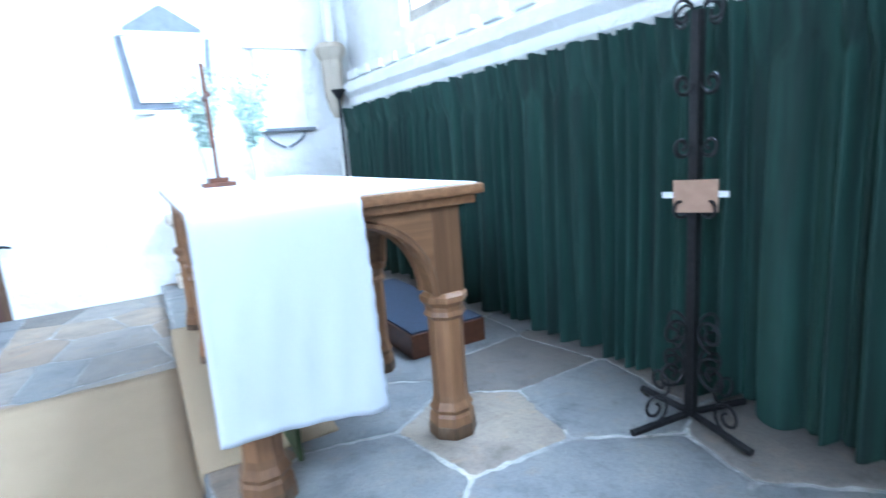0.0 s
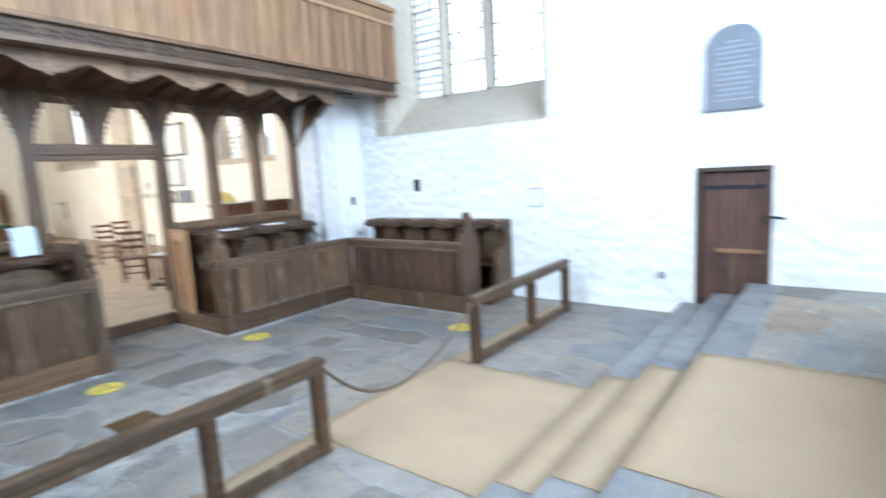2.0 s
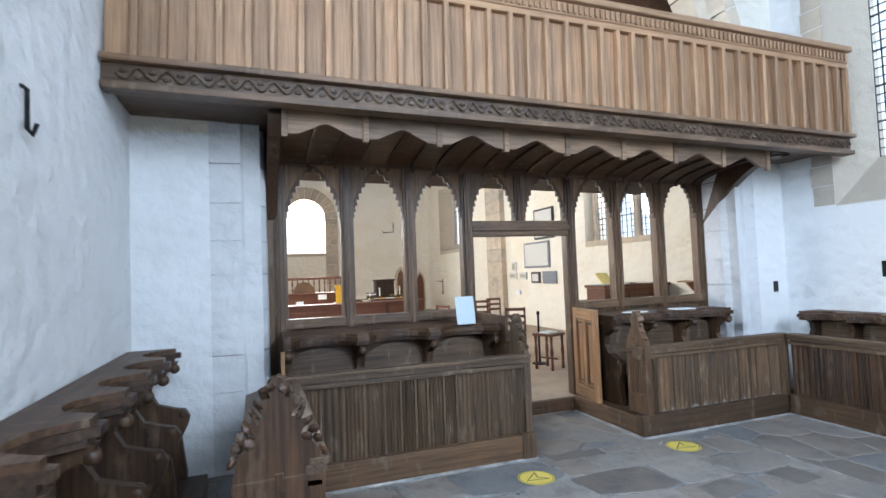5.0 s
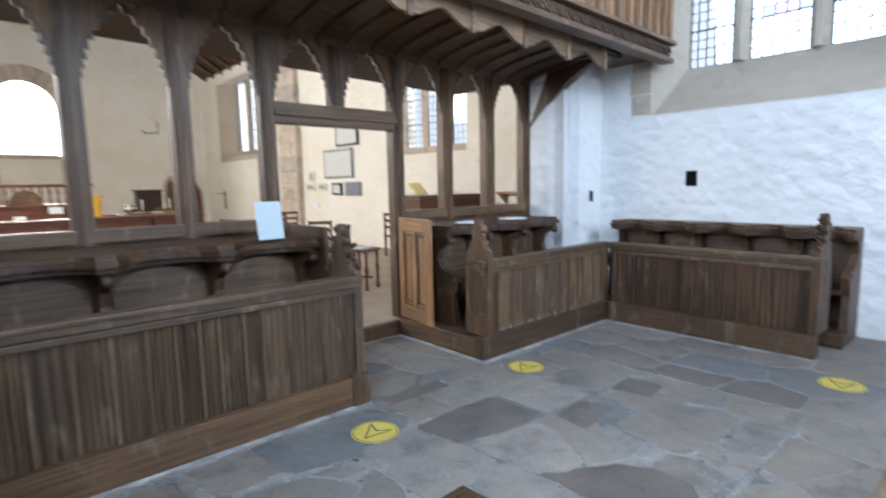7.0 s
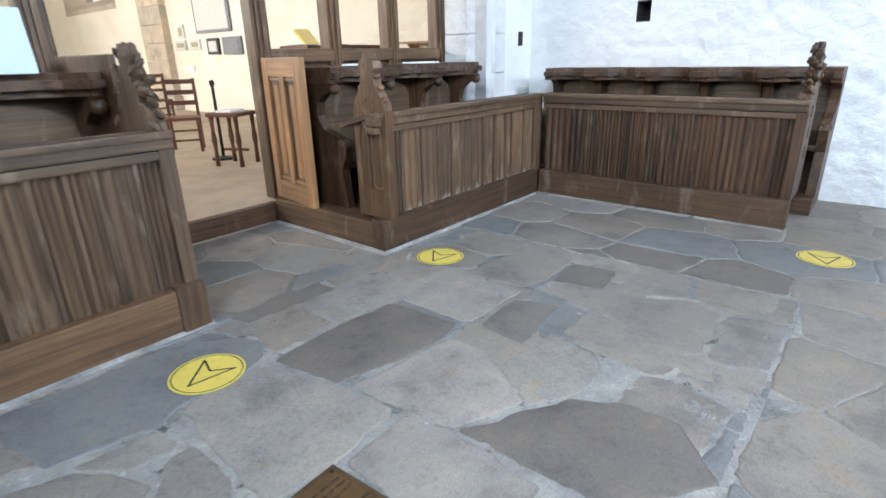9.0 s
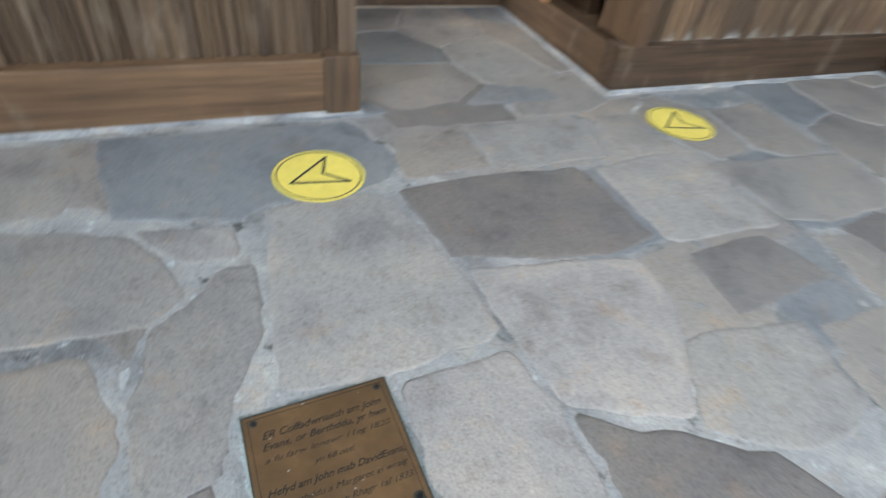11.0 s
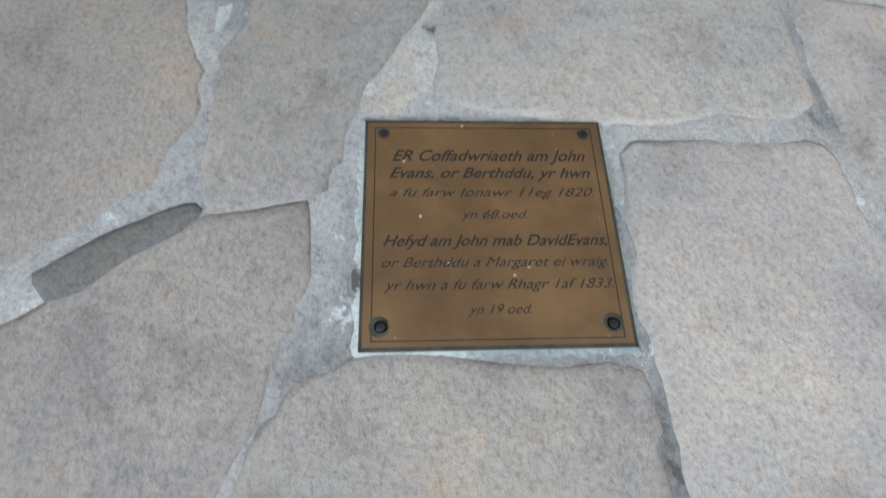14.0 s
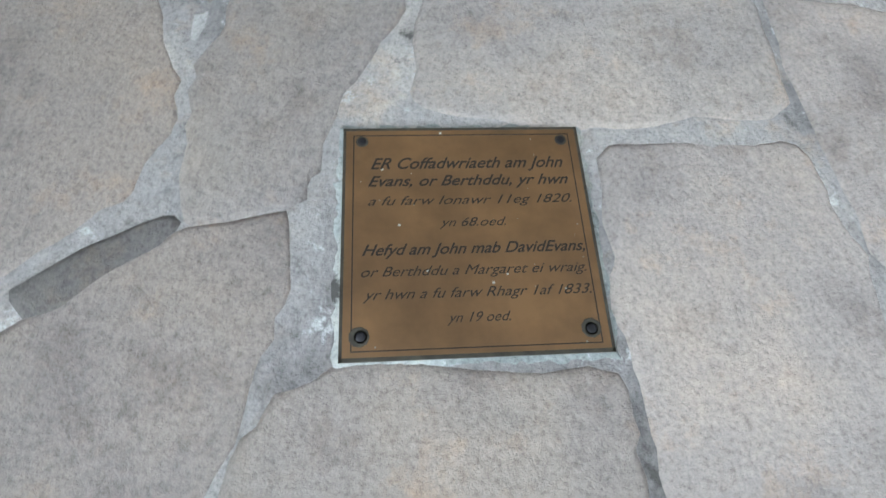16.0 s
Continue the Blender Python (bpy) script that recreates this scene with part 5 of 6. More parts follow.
# ---- north wall furnishings ----
tab = thing("slate_tablet", "pointed grey slate tablet with engraved lines on the north wall", "tablet", pose(5.11, NORTH, 2.44))
pts = [(-0.275, 0), (0.275, 0), (0.275, 0.62)] + [(0.275 * math.cos(t * 1.5708) ** 0.85 if t < 1 else 0.0, 0.62 + 0.25 * math.sin(t * 1.5708)) for t in (i / 8 for i in range(1, 9))]
pts += [(-x, z) for x, z in pts[-2:2:-1]] + [(-0.275, 0.62)]
part("slab", prism(bmesh.new(), pts, "y", -0.045, 0.0), SLATE, tab)
bm = bmesh.new()
for k in range(12):
    w = 0.2 - 0.025 * (k % 3) - (0.06 if k > 10 else 0)
    box(bm, -w, w, -0.0475, -0.045, 0.07 + 0.056 * k, 0.084 + 0.056 * k)
part("lettering", bm, plain("pale_incised_letters", (0.3, 0.32, 0.35), 0.7), tab)
part("border", prism(bmesh.new(), [(-0.3, -0.03), (0.3, -0.03), (0.3, 0.0), (-0.3, 0.0)], "y", -0.05, 0.0), SLATE, tab)
mem = thing("wall_monument", "white marble wall monument with dark slate pediment and frame", "monument", pose(7.32, NORTH, 2.5))
part("frame", prism(bmesh.new(), [(-0.4, 0.0), (0.4, 0.0), (0.46, 0.74), (-0.46, 0.74)], "y", -0.03, 0.0), SLATE, mem)
part("marble_panel", prism(bmesh.new(), [(-0.32, 0.06), (0.32, 0.06), (0.4, 0.76), (-0.4, 0.76)], "y", -0.07, -0.03), MARBLE, mem)
part("cornice", boxed(-0.42, 0.42, -0.09, 0.0, 0.74, 0.79, bevel=0.01), MARBLE, mem)
part("pediment", prism(bmesh.new(), [(-0.38, 0.79), (0.38, 0.79), (0.38, 0.83), (0.02, 1.06), (-0.02, 1.06), (-0.38, 0.83)], "y", -0.06, 0.0), SLATE, mem)
part("bracket", boxed(-0.38, -0.2, -0.08, 0.0, -0.06, -0.03, bevel=0.01), MARBLE, mem)
mo2 = thing("wall_monument", "white marble tablet on a grey moulded shelf with a scrolled bracket", "monument", pose(8.5, NORTH, 2.2))
part("panel", boxed(-0.28, 0.28, -0.06, 0.0, 0.03, 0.95, bevel=0.01), MARBLE, mo2)
part("cornice", prism(bmesh.new(), [(-0.36, 0.95), (0.36, 0.95), (0.36, 1.0), (0.15, 1.15), (-0.15, 1.15), (-0.36, 1.0)], "y", -0.09, 0.0), MARBLE, mo2)
part("shelf", boxed(-0.36, 0.36, -0.1, 0.0, -0.01, 0.03, bevel=0.008), SLATE, mo2)
bm = bmesh.new()
for s in (-1, 1):
    tube(bm, [(s * (0.24 - 0.22 * t), -0.03, -0.03 - 0.17 * t ** 0.6) for t in (i / 8 for i in range(9))], 0.014, 6)
part("scroll", bm, SLATE, mo2)
# near-black lining: the shade inside the hole is put into the colour
RECESS_SHADE = plain("recess_shade", (0.03, 0.027, 0.024), 0.95)
hole = thing("wall_niche", "small square putlog niche in the whitewashed wall", "niche", pose(0.45, NORTH, 1.70))
part("back", boxed(-0.072, 0.072, 0.27, 0.296, -0.097, 0.097), RECESS_SHADE, hole)
for x in (-0.073, 0.067):
    part("cheek", boxed(x, x + 0.006, 0.015, 0.27, -0.098, 0.098), RECESS_SHADE, hole)
for z in (-0.098, 0.092):
    part("slab", boxed(-0.067, 0.067, 0.015, 0.27, z, z + 0.006), RECESS_SHADE, hole)
# flat dark plate stands for the shade in a narrow slot
slot = thing("wall_slot", "narrow slot in the whitewashed pier, its shade a dark plate", "niche", pose(PIER + 0.001, 4.44, 1.48))
part("plate", boxed(0.0, 0.006, -0.045, 0.045, -0.075, 0.075, bevel=0.002), RECESS_SHADE, slot)


def frame_on(x, z, w, h, label):
    n = thing("framed_notice", label, "notice", pose(x, NORTH, z))
    part("frame", boxed(-w, w, -0.02, 0.0, -h, h, bevel=0.004), plain("grey_frame", (0.16, 0.15, 0.14), 0.6), n)
    part("sheet", boxed(-w + 0.012, w - 0.012, -0.024, -0.02, -h + 0.012, h - 0.012), PAPER, n)
frame_on(2.64, 1.47, 0.1, 0.13, "small pale framed notice on the whitewashed wall")
hook = thing("wall_hook", "small black iron hook on the south wall", "hook", pose(1.54, SOUTH, 2.76))
part("hook", tube(bmesh.new(), [(0, 0, 0.12), (0, 0.03, 0.1), (0, 0.03, -0.1), (0.02, 0.06, -0.14), (0.02, 0.08, -0.08)], 0.012, 6), IRON, hook)
plate = thing("switch_plate", "small pale plate on the south wall", "plate", pose(2.45, SOUTH, 1.35))
part("plate", boxed(-0.05, 0.05, 0.0, 0.015, -0.12, 0.12, bevel=0.004), PAPER, plate)
pst = thing("stone_pillar", "short grey stone pillar with a square capital against the north wall", "pillar", pose(7.2, 4.46, DAIS))
bm = boxed(-0.16, 0.16, -0.16, 0.16, 0, 0.12, bevel=0.01)
lathe(bm, [(0.1, 0.12), (0.09, 0.62), (0.15, 0.72)], 0, 0, 8)
box(bm, -0.17, 0.17, -0.17, 0.17, 0.71, 0.8, bevel=0.01)
part("pillar", bm, LIME, pst)

soc = thing("wall_socket", "small grey socket plate low on the whitewashed wall", "socket", pose(4.36, NORTH, 0.47))
part("plate", boxed(-0.045, 0.045, -0.02, 0.0, -0.045, 0.045, bevel=0.006), plain("grey_plastic", (0.3, 0.3, 0.31), 0.5), soc)
latch = thing("door_latch", "iron latch bracket on the door jamb", "latch", pose(5.55, NORTH, 1.2))
part("arm", tube(bmesh.new(), [(-0.03, -0.01, 0), (0.02, -0.05, 0.01), (0.09, -0.05, -0.01)], 0.014, 6), IRON, latch)

# ---- nave beyond the screen ----
NF, NW, NN, NS = 0.15, -20.0, 5.4, -5.2
setting("floor_nave", boxed(NW, -1.36, NS, NN, -0.3, NF), plain("worn_nave_paving", (0.42, 0.34, 0.25), 0.75, 0, 0.15, 3, 0.2), "pale worn paving of the nave", "floor")
bm = bmesh.new()
TN = 6.1
box(bm, NW, -18.2, NN, NN + 0.7, -0.3, TN)
box(bm, -18.2, -14.3, NN, NN + 0.7, -0.3, 2.85)
box(bm, -18.2, -14.3, NN, NN + 0.7, 5.7, TN)
box(bm, -14.3, -6.8, NN, NN + 0.7, -0.3, TN)
box(bm, -6.8, -4.35, NN, NN + 0.7, -0.3, 2.5)
box(bm, -6.8, -4.35, NN, NN + 0.7, 5.3, TN)
box(bm, -4.35, -1.5, NN, NN + 0.7, -0.3, TN)
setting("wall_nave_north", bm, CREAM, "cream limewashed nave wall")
bm = bmesh.new()
box(bm, NW - 0.7, NW, NS, -1.35, -0.3, TN)
box(bm, NW - 0.7, NW, 0.4, NN, -0.3, TN)
box(bm, NW - 0.7, NW, -1.35, 0.4, -0.3, 3.0)
pw = [(-0.475 + 0.875 * math.cos(q), 4.6 + 0.875 * math.sin(q)) for q in (math.pi * i / 16 for i in range(17))]
prism(bm, [(0.4, TN)] + pw + [(-1.35, TN)], "x", NW - 0.7, NW)
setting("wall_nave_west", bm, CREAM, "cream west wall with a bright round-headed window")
# gap in this wall is added, unseen, for the nave's extra lamp
bm = bmesh.new()
box(bm, NW, -11.0, NS - 0.7, NS, -0.3, TN)
box(bm, -6.0, -1.5, NS - 0.7, NS, -0.3, TN)
box(bm, -11.0, -6.0, NS - 0.7, NS, -0.3, 3.1)
box(bm, -11.0, -6.0, NS - 0.7, NS, 5.6, TN)
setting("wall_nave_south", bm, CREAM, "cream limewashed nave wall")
bm = bmesh.new()
box(bm, -1.52, PIER - 0.64, NN - 0.9, NN, NF, TN)
box(bm, -1.52, PIER - 0.64, NS, SOUTH + 0.1, NF, TN)
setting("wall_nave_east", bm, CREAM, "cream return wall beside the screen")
bm = bmesh.new()
yg = (NN + NS) / 2
prism(bm, [(NS - 0.6, TN - 0.05), (NN + 0.6, TN - 0.05), (yg, TN + 3.5)], "x", NW - 0.6, NW - 0.3)
for tri in ([(NS - 0.6, TN - 0.05), (-3.3, TN - 0.05), (-3.3, 7.55)], [(4.3, TN - 0.05), (NN + 0.6, TN - 0.05), (4.3, 7.07)], [(-2.7, 7.97), (2.8, 7.97), (yg, TN + 3.5)]):
    prism(bm, tri, "x", -1.5, -1.2)
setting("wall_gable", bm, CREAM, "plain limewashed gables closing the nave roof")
# roof of the nave: collars and rafters
bm = bmesh.new()
ym = (NN + NS) / 2
prism(bm, [(NS - 0.7, TN - 0.2), (ym, TN + 3.4), (NN + 0.7, TN - 0.2), (NN + 0.7, TN + 0.1), (ym, TN + 3.7), (NS - 0.7, TN + 0.1)], "x", NW, -1.2)
for k in range(20):
    x = -2.2 - 0.9 * k
    for s in (-1, 1):
        a, b = Vector((x, ym + s * 5.6, TN - 0.2)), Vector((x, ym, TN + 3.25))
        tube(bm, [a, b], 0.09, 4)
    box(bm, x - 0.07, x + 0.07, ym - 3.0, ym + 3.0, TN + 1.2, TN + 1.4)
tagged(mesh_ob("ceiling_nave", bm, wood("brown_rafter_oak", (0.036, 0.018, 0.0095), (0.125, 0.067, 0.035), "y", 0.7)), "dark timber rafter roof of the nave", "ceiling", kind="structure")

nw = setting("window_3", boxed(-6.8, -4.35, NN - 0.01, NN + 0.4, 2.38, 2.52), LIME, "nave window with stone mullions", "window")
for x in (-6.75, -5.98, -5.17, -4.4):
    part("mullion", boxed(x - 0.08, x + 0.08, NN + 0.25, NN + 0.4, 2.52, 5.3, bevel=0.03), LIME, nw)
for a, b in ((-6.67, -6.06), (-5.9, -5.25), (-5.09, -4.48)):
    leaded(nw, a, b, 2.52, 5.3, NN + 0.33, 4, 20)
# stone respond on the nave wall
rs = setting("respond", boxed(-12.65, -11.35, NN - 0.22, NN, NF, 0.5), LIME, "tall dressed stone respond with block courses", "respond")
z = 0.5
while z < TN:
    part("quoin", boxed(-12.6, -11.4, NN - 0.18, NN, z + 0.005, min(TN, z + 0.42) - 0.005, bevel=0.01), LIME, rs)
    z += 0.42
wa = setting("window_surround", boxed(NW - 0.02, NW + 0.045, -1.35, 0.4, 2.86, 3.0), LIME, "round arch of dressed stone round the west window", "arch")
for i in range(12):
    a0, a1 = math.pi * i / 12 + 0.01, math.pi * (i + 1) / 12 - 0.01
    part("voussoir", prism(bmesh.new(), [(-0.475 + r * math.cos(a), 4.6 + r * math.sin(a)) for r, a in ((0.88, a0), (1.45, a0), (1.45, a1), (0.88, a1))], "x", NW, NW + 0.05), LIME, wa)
for y0, y1 in ((-1.925, -1.355), (0.405, 0.975)):
    z = NF
    while z < 4.55:
        part("jamb_block", boxed(NW, NW + 0.05, y0, y1, z + 0.006, min(4.6, z + 0.46) - 0.006, bevel=0.008), LIME, wa)
        z += 0.46
w4 = setting("window_4", prism(bmesh.new(), [(NN - 0.02, 2.72), (NN + 0.6, 2.72), (NN + 0.6, 3.1), (NN + 0.4, 3.1), (NN - 0.02, 2.85)], "x", -18.2, -14.3), WARMSTONE, "tall far nave window in a deep stone splay", "window")
for x0, x1 in ((-18.2, -17.5), (-14.3, -15.0)):
    part("jamb", prism(bmesh.new(), [(x0, NN - 0.004), (x0, NN + 0.6), (x1, NN + 0.6), (x1, NN + 0.4)], "z", 2.86, 5.7), WARMSTONE, w4)
part("mullion", boxed(-16.35, -16.15, NN + 0.36, NN + 0.56, 3.1, 5.7, bevel=0.04), WARMSTONE, w4)
for a, b in ((-17.5, -16.35), (-16.15, -15.0)):
    leaded(w4, a, b, 3.1, 5.7, NN + 0.5, 4, 14)

def pointed(y0, y1, z1):
    c, h = (y0 + y1) / 2, (y1 - y0) / 2
    return [(y0, NF), (y1, NF), (y1, z1 - 0.45), (c + h * 0.7, z1 - 0.2), (c, z1), (c - h * 0.7, z1 - 0.2), (y0, z1 - 0.45)]


d2 = setting("door_2", prism(bmesh.new(), pointed(3.76, 4.12, 2.12), "x", NW, NW + 0.06), BASE["z"], "small brown pointed door in the far west wall", "door")
part("surround", prism(bmesh.new(), pointed(3.66, 4.22, 2.28), "x", NW - 0.01, NW + 0.03), LIME, d2, "pale stone surround")

d3 = setting("door_3", prism(bmesh.new(), pointed(4.74, 5.08, 1.9), "x", NW, NW + 0.06), RED, "small dark pointed door beside the corner", "door")
part("surround", prism(bmesh.new(), pointed(4.66, 5.16, 2.02), "x", NW - 0.01, NW + 0.03), LIME, d3, "pale stone surround")
hk = thing("wall_bracket", "small iron lamp bracket high on the west wall", "bracket", pose(NW, 3.65, 3.9))
part("bracket", tube(bmesh.new(), [(0, 0, 0.5), (0.05, 0, 0.05), (0.05, -0.5, 0.0), (0.05, -0.55, 0.12)], 0.022, 6), IRON, hk)

# pictures and memorials on the nave wall
CARD = plain("aged_print", (0.6, 0.6, 0.57), 0.7, 0, 0.18, 40, 0)
OCHRE = plain("ochre_print", (0.34, 0.31, 0.2), 0.7, 0, 0.2, 40, 0)


def picture(x, z, w, h, outer, inner, label):
    p = thing("wall_picture", label, "picture", pose(x, NN, z), "frames on the nave wall")
    part("frame", boxed(-w / 2, w / 2, -0.05, 0, -h / 2, h / 2, bevel=0.01), outer, p)
    part("sheet", boxed(-w / 2 + 0.08, w / 2 - 0.08, -0.06, -0.05, -h / 2 + 0.06, h / 2 - 0.06), inner, p)
picture(-9.30, 2.3, 1.5, 0.78, SLATE, CARD, "white marble memorial in a dark slate surround")
picture(-9.40, 1.62, 0.5, 0.34, BLACK, CARD, "small black-framed print on the cream wall")
picture(-8.60, 1.62, 0.75, 0.36, SLATE, SLATE, "dark slate plate on the cream wall")
picture(-10.20, 1.68, 0.45, 0.22, CARD, OCHRE, "small brown framed notice on the cream wall")
picture(-10.90, 1.68, 0.5, 0.22, CARD, OCHRE, "small brown framed notice on the cream wall")
picture(-10.80, 1.98, 0.3, 0.3, CARD, OCHRE, "small pale plaque on the cream wall")
picture(-10.60, 1.15, 0.3, 0.14, PAPER, PAPER, "small white socket plate on the cream wall")
picture(-8.80, 3.2, 1.1, 0.9, BLACK, CARD, "oval-topped marble memorial in a black frame")
bmx = bmesh.new()
br = thing("wall_bracket", "black iron wall bracket on the far nave wall", "bracket", pose(-18.0, NN, 1.3))
tube(bmx, [(0, 0, 0.3), (0, -0.02, -0.4)], 0.03, 6)
tube(bmx, [(0, 0, 0.2), (-0.9, -0.1, 0.2), (0, 0, -0.3)], 0.03, 6)
part("bracket", bmx, IRON, br)


def chair(m, material, label):
    c = thing("chair", label, "chair", m, "loose nave chairs")
    part("seat", boxed(-0.21, 0.21, -0.2, 0.2, 0.42, 0.46, bevel=0.012), material, c)
    for x in (-0.185, 0.185):
        part("leg", boxed(x - 0.02, x + 0.02, -0.195, -0.155, 0, 0.43, bevel=0.004), material, c)
        part("back_post", boxed(x - 0.02, x + 0.02, 0.16, 0.2, 0, 0.95, bevel=0.006), material, c)
    for z in (0.6, 0.74, 0.88):
        part("slat", boxed(-0.17, 0.17, 0.165, 0.19, z, z + 0.06, bevel=0.004), material, c)
    for z in (0.15, 0.28):
        part("stretcher", boxed(-0.18, 0.18, -0.185, -0.165, z, z + 0.025), material, c)


chair(pose(-4.85, 2.3, NF, 0, 0, 60), RED, "brown wooden ladder-back chair by the nave door")
chair(pose(-5.9, 4.75, NF, 0, 0, 100), RED, "brown wooden chair standing on the nave paving")
chair(pose(-7.0, 1.4, NF, 0, 0, 30), RED, "brown wooden chair among the nave seats")
chair(pose(-8.1, 3.05, NF, 0, 0, 75), RED, "brown wooden chair among the nave seats")
chair(pose(-8.9, 3.75, NF, 0, 0, 80), RED, "brown wooden chair among the nave seats")
tbl = thing("side_table", "small dark wooden stool table with a ribbon on it", "table", pose(-3.32, 2.15, NF, 0, 0, 25))
part("tabletop", boxed(-0.2, 0.2, -0.2, 0.2, 0.565, 0.61, bevel=0.01), RED, tbl)
part("stretcher", boxed(-0.16, 0.16, -0.015, 0.015, 0.16, 0.19), RED, tbl)
part("book", boxed(-0.1, 0.1, -0.14, 0.12, 0.61, 0.635, bevel=0.004), PAPER, tbl, "pale open booklet")
for x in (-0.16, 0.16):
    for y in (-0.16, 0.16):
        part("leg", lathe(bmesh.new(), [(0.028, 0), (0.02, 0.2), (0.032, 0.3), (0.02, 0.42), (0.028, 0.57)], x, y, 10), RED, tbl)
pole = thing("barrier_post", "slim black barrier post on a round base", "post", pose(-3.8, 2.23, NF))
part("post", lathe(bmesh.new(), [(0.14, 0), (0.14, 0.02), (0.02, 0.04), (0.018, 0.88), (0.032, 0.9), (0.03, 0.93), (0.015, 0.95)], 0, 0, 14), IRON, pole)


def cupboard(x, y, w, d, h, material, label, name="bookcase"):
    c = thing(name, label, name.replace("_", " "), pose(x, y, NF))
    part("carcass", boxed(-d / 2, d / 2, -w / 2, w / 2, 0, h, bevel=0.015), material, c)
    part("cornice", boxed(-d / 2 - 0.03, d / 2 + 0.03, -w / 2 - 0.03, w / 2 + 0.03, h, h + 0.06, bevel=0.015), material, c)
    n = max(2, int(w / 0.5))
    for k in range(n):
        a = -w / 2 + w * k / n
        part("panel", boxed(d / 2, d / 2 + 0.02, a + 0.05, a + w / n - 0.05, 0.12, h - 0.12, bevel=0.008), material, c)
    return c


wardrobe = cupboard(-12.0, -0.95, 2.0, 0.6, 1.2, RED, "tall red-brown wooden cupboard screen at the west end")
# turned gallery and papers on the cupboard
for k in range(13):
    part("spindle", lathe(bmesh.new(), [(0.016, 1.26), (0.03, 1.36), (0.014, 1.44), (0.03, 1.54), (0.016, 1.66)], 0.2, -0.96 + 0.16 * k, 8), RED, wardrobe)
part("top_rail", boxed(0.15, 0.27, -1.02, 1.02, 1.66, 1.73, bevel=0.015), RED, wardrobe)
part("arched_crest", prism(bmesh.new(), [(-0.62, 1.26)] + [(-0.3 + 0.32 * math.cos(q), 1.26 + 0.34 * math.sin(q)) for q in (math.pi * (10 - i) / 10 for i in range(11))] + [(0.02, 1.26)], "x", 0.24, 0.3), BASE["y"], wardrobe, "darker arched crest board")
for y, z, w in ((-0.55, 0.82, 0.22), (0.1, 1.05, 0.26), (0.55, 0.75, 0.16)):
    part("pinned_sheet", boxed(0.322, 0.326, y, y + w, z, z + 0.2), PAPER, wardrobe)
cupboard(-11.6, -0.08, 0.5, 0.06, 1.4, MUSTARD, "mustard yellow display board standing in the nave", "display_board")
cupboard(-13.5, 1.5, 1.9, 0.8, 0.85, RED, "brown table covered with papers and candles", "table")
cupboard(-9.5, -0.6, 2.6, 0.5, 0.95, RED, "row of brown wooden bench fronts", "bench")
cupboard(-9.5, 1.25, 1.0, 0.5, 0.95, RED, "brown wooden bench front", "bench")
cupboard(-4.2, 4.55, 1.55, 0.6, 1.29, RED, "red-brown wooden organ case with papers on top", "organ")
for k, (x, y, mt) in enumerate(((-4.2, 3.9, LEAF), (-4.1, 4.25, PAPER), (-4.25, 4.6, BLACK), (-4.2, 5.0, PAPER), (-13.5, 1.2, PAPER), (-13.4, 1.8, PAPER), (-13.6, 1.5, MUSTARD))):
    paper(x, y, NF + (1.352 if k < 4 else 0.912), 0.3, 0.35, 15 * k, "pile of papers on a wooden top", mt)
bk = tagged(mesh_ob("yellow_folder", boxed(-0.02, 0.02, -0.13, 0.13, 0, 0.34, bevel=0.004), YELLOW), "yellow folder standing upright on the organ case", "folder")
bk.matrix_basis = pose(-4.2, 4.1, NF + 1.352, 0, -50, 0)


def candle(x, y, z, h, label):
    c = thing("candle", label, "candle", pose(x, y, z), "candles on the nave table")
    part("holder", lathe(bmesh.new(), [(0.06, 0), (0.055, 0.02), (0.02, 0.04), (0.025, 0.08), (0.045, 0.1)], 0, 0, 12), plain("polished_brass", (0.7, 0.5, 0.2), 0.25, 0.9), c, "polished brass holder")
    part("wax", lathe(bmesh.new(), [(0.025, 0.1), (0.024, 0.1 + h)], 0, 0, 10), PETAL, c)


for x, y, h in ((-13.2, 1.05, 0.16), (-13.25, 1.4, 0.28), (-13.2, 1.95, 0.2), (-13.6, 2.2, 0.3)):
    candle(x, y, NF + 0.912, h, "white candle in a brass holder on the brown table")


def stack(x, y, z, n, label):
    b = thing("book_stack", label, "books", pose(x, y, z, 0, 0, 12 * n), "book stacks in the nave")
    for k in range(n):
        part("book", boxed(-0.12 + 0.01 * (k % 2), 0.12, -0.17, 0.16 - 0.02 * (k % 3), 0.04 * k, 0.04 * k + 0.037, bevel=0.004), (BLACK, OLIVE, RED, PAPER)[k % 4], b)


stack(-13.5, 1.15, NF + 0.926, 5, "pile of dark books on the brown table")
stack(-13.7, 2.05, NF + 0.912, 3, "short pile of books on the brown table")
cupboard(-15.2, 2.0, 0.7, 0.5, 1.5, BARK["z"], "dark speaker cabinet against the far wall", "cabinet")
basin = thing("white_dish", "shallow white dish on the bench front", "dish", pose(-9.5, 0.2, NF + 1.012))
part("dish", lathe(bmesh.new(), [(0.06, 0), (0.13, 0.035), (0.135, 0.045), (0.05, 0.02)], 0, 0, 20), MARBLE, basin, smooth=True)
plant = thing("green_hassock", "small green cushion on the bench front", "cushion", pose(-9.5, 1.45, NF + 1.012))
part("cushion", boxed(-0.14, 0.14, -0.18, 0.18, 0, 0.12, bevel=0.045), OLIVE, plant, smooth=True)
ledge_n = thing("wall_shelf", "narrow pale wooden shelf with books along the nave wall", "shelf", pose(-2.6, NN - 0.12, NF + 1.35))
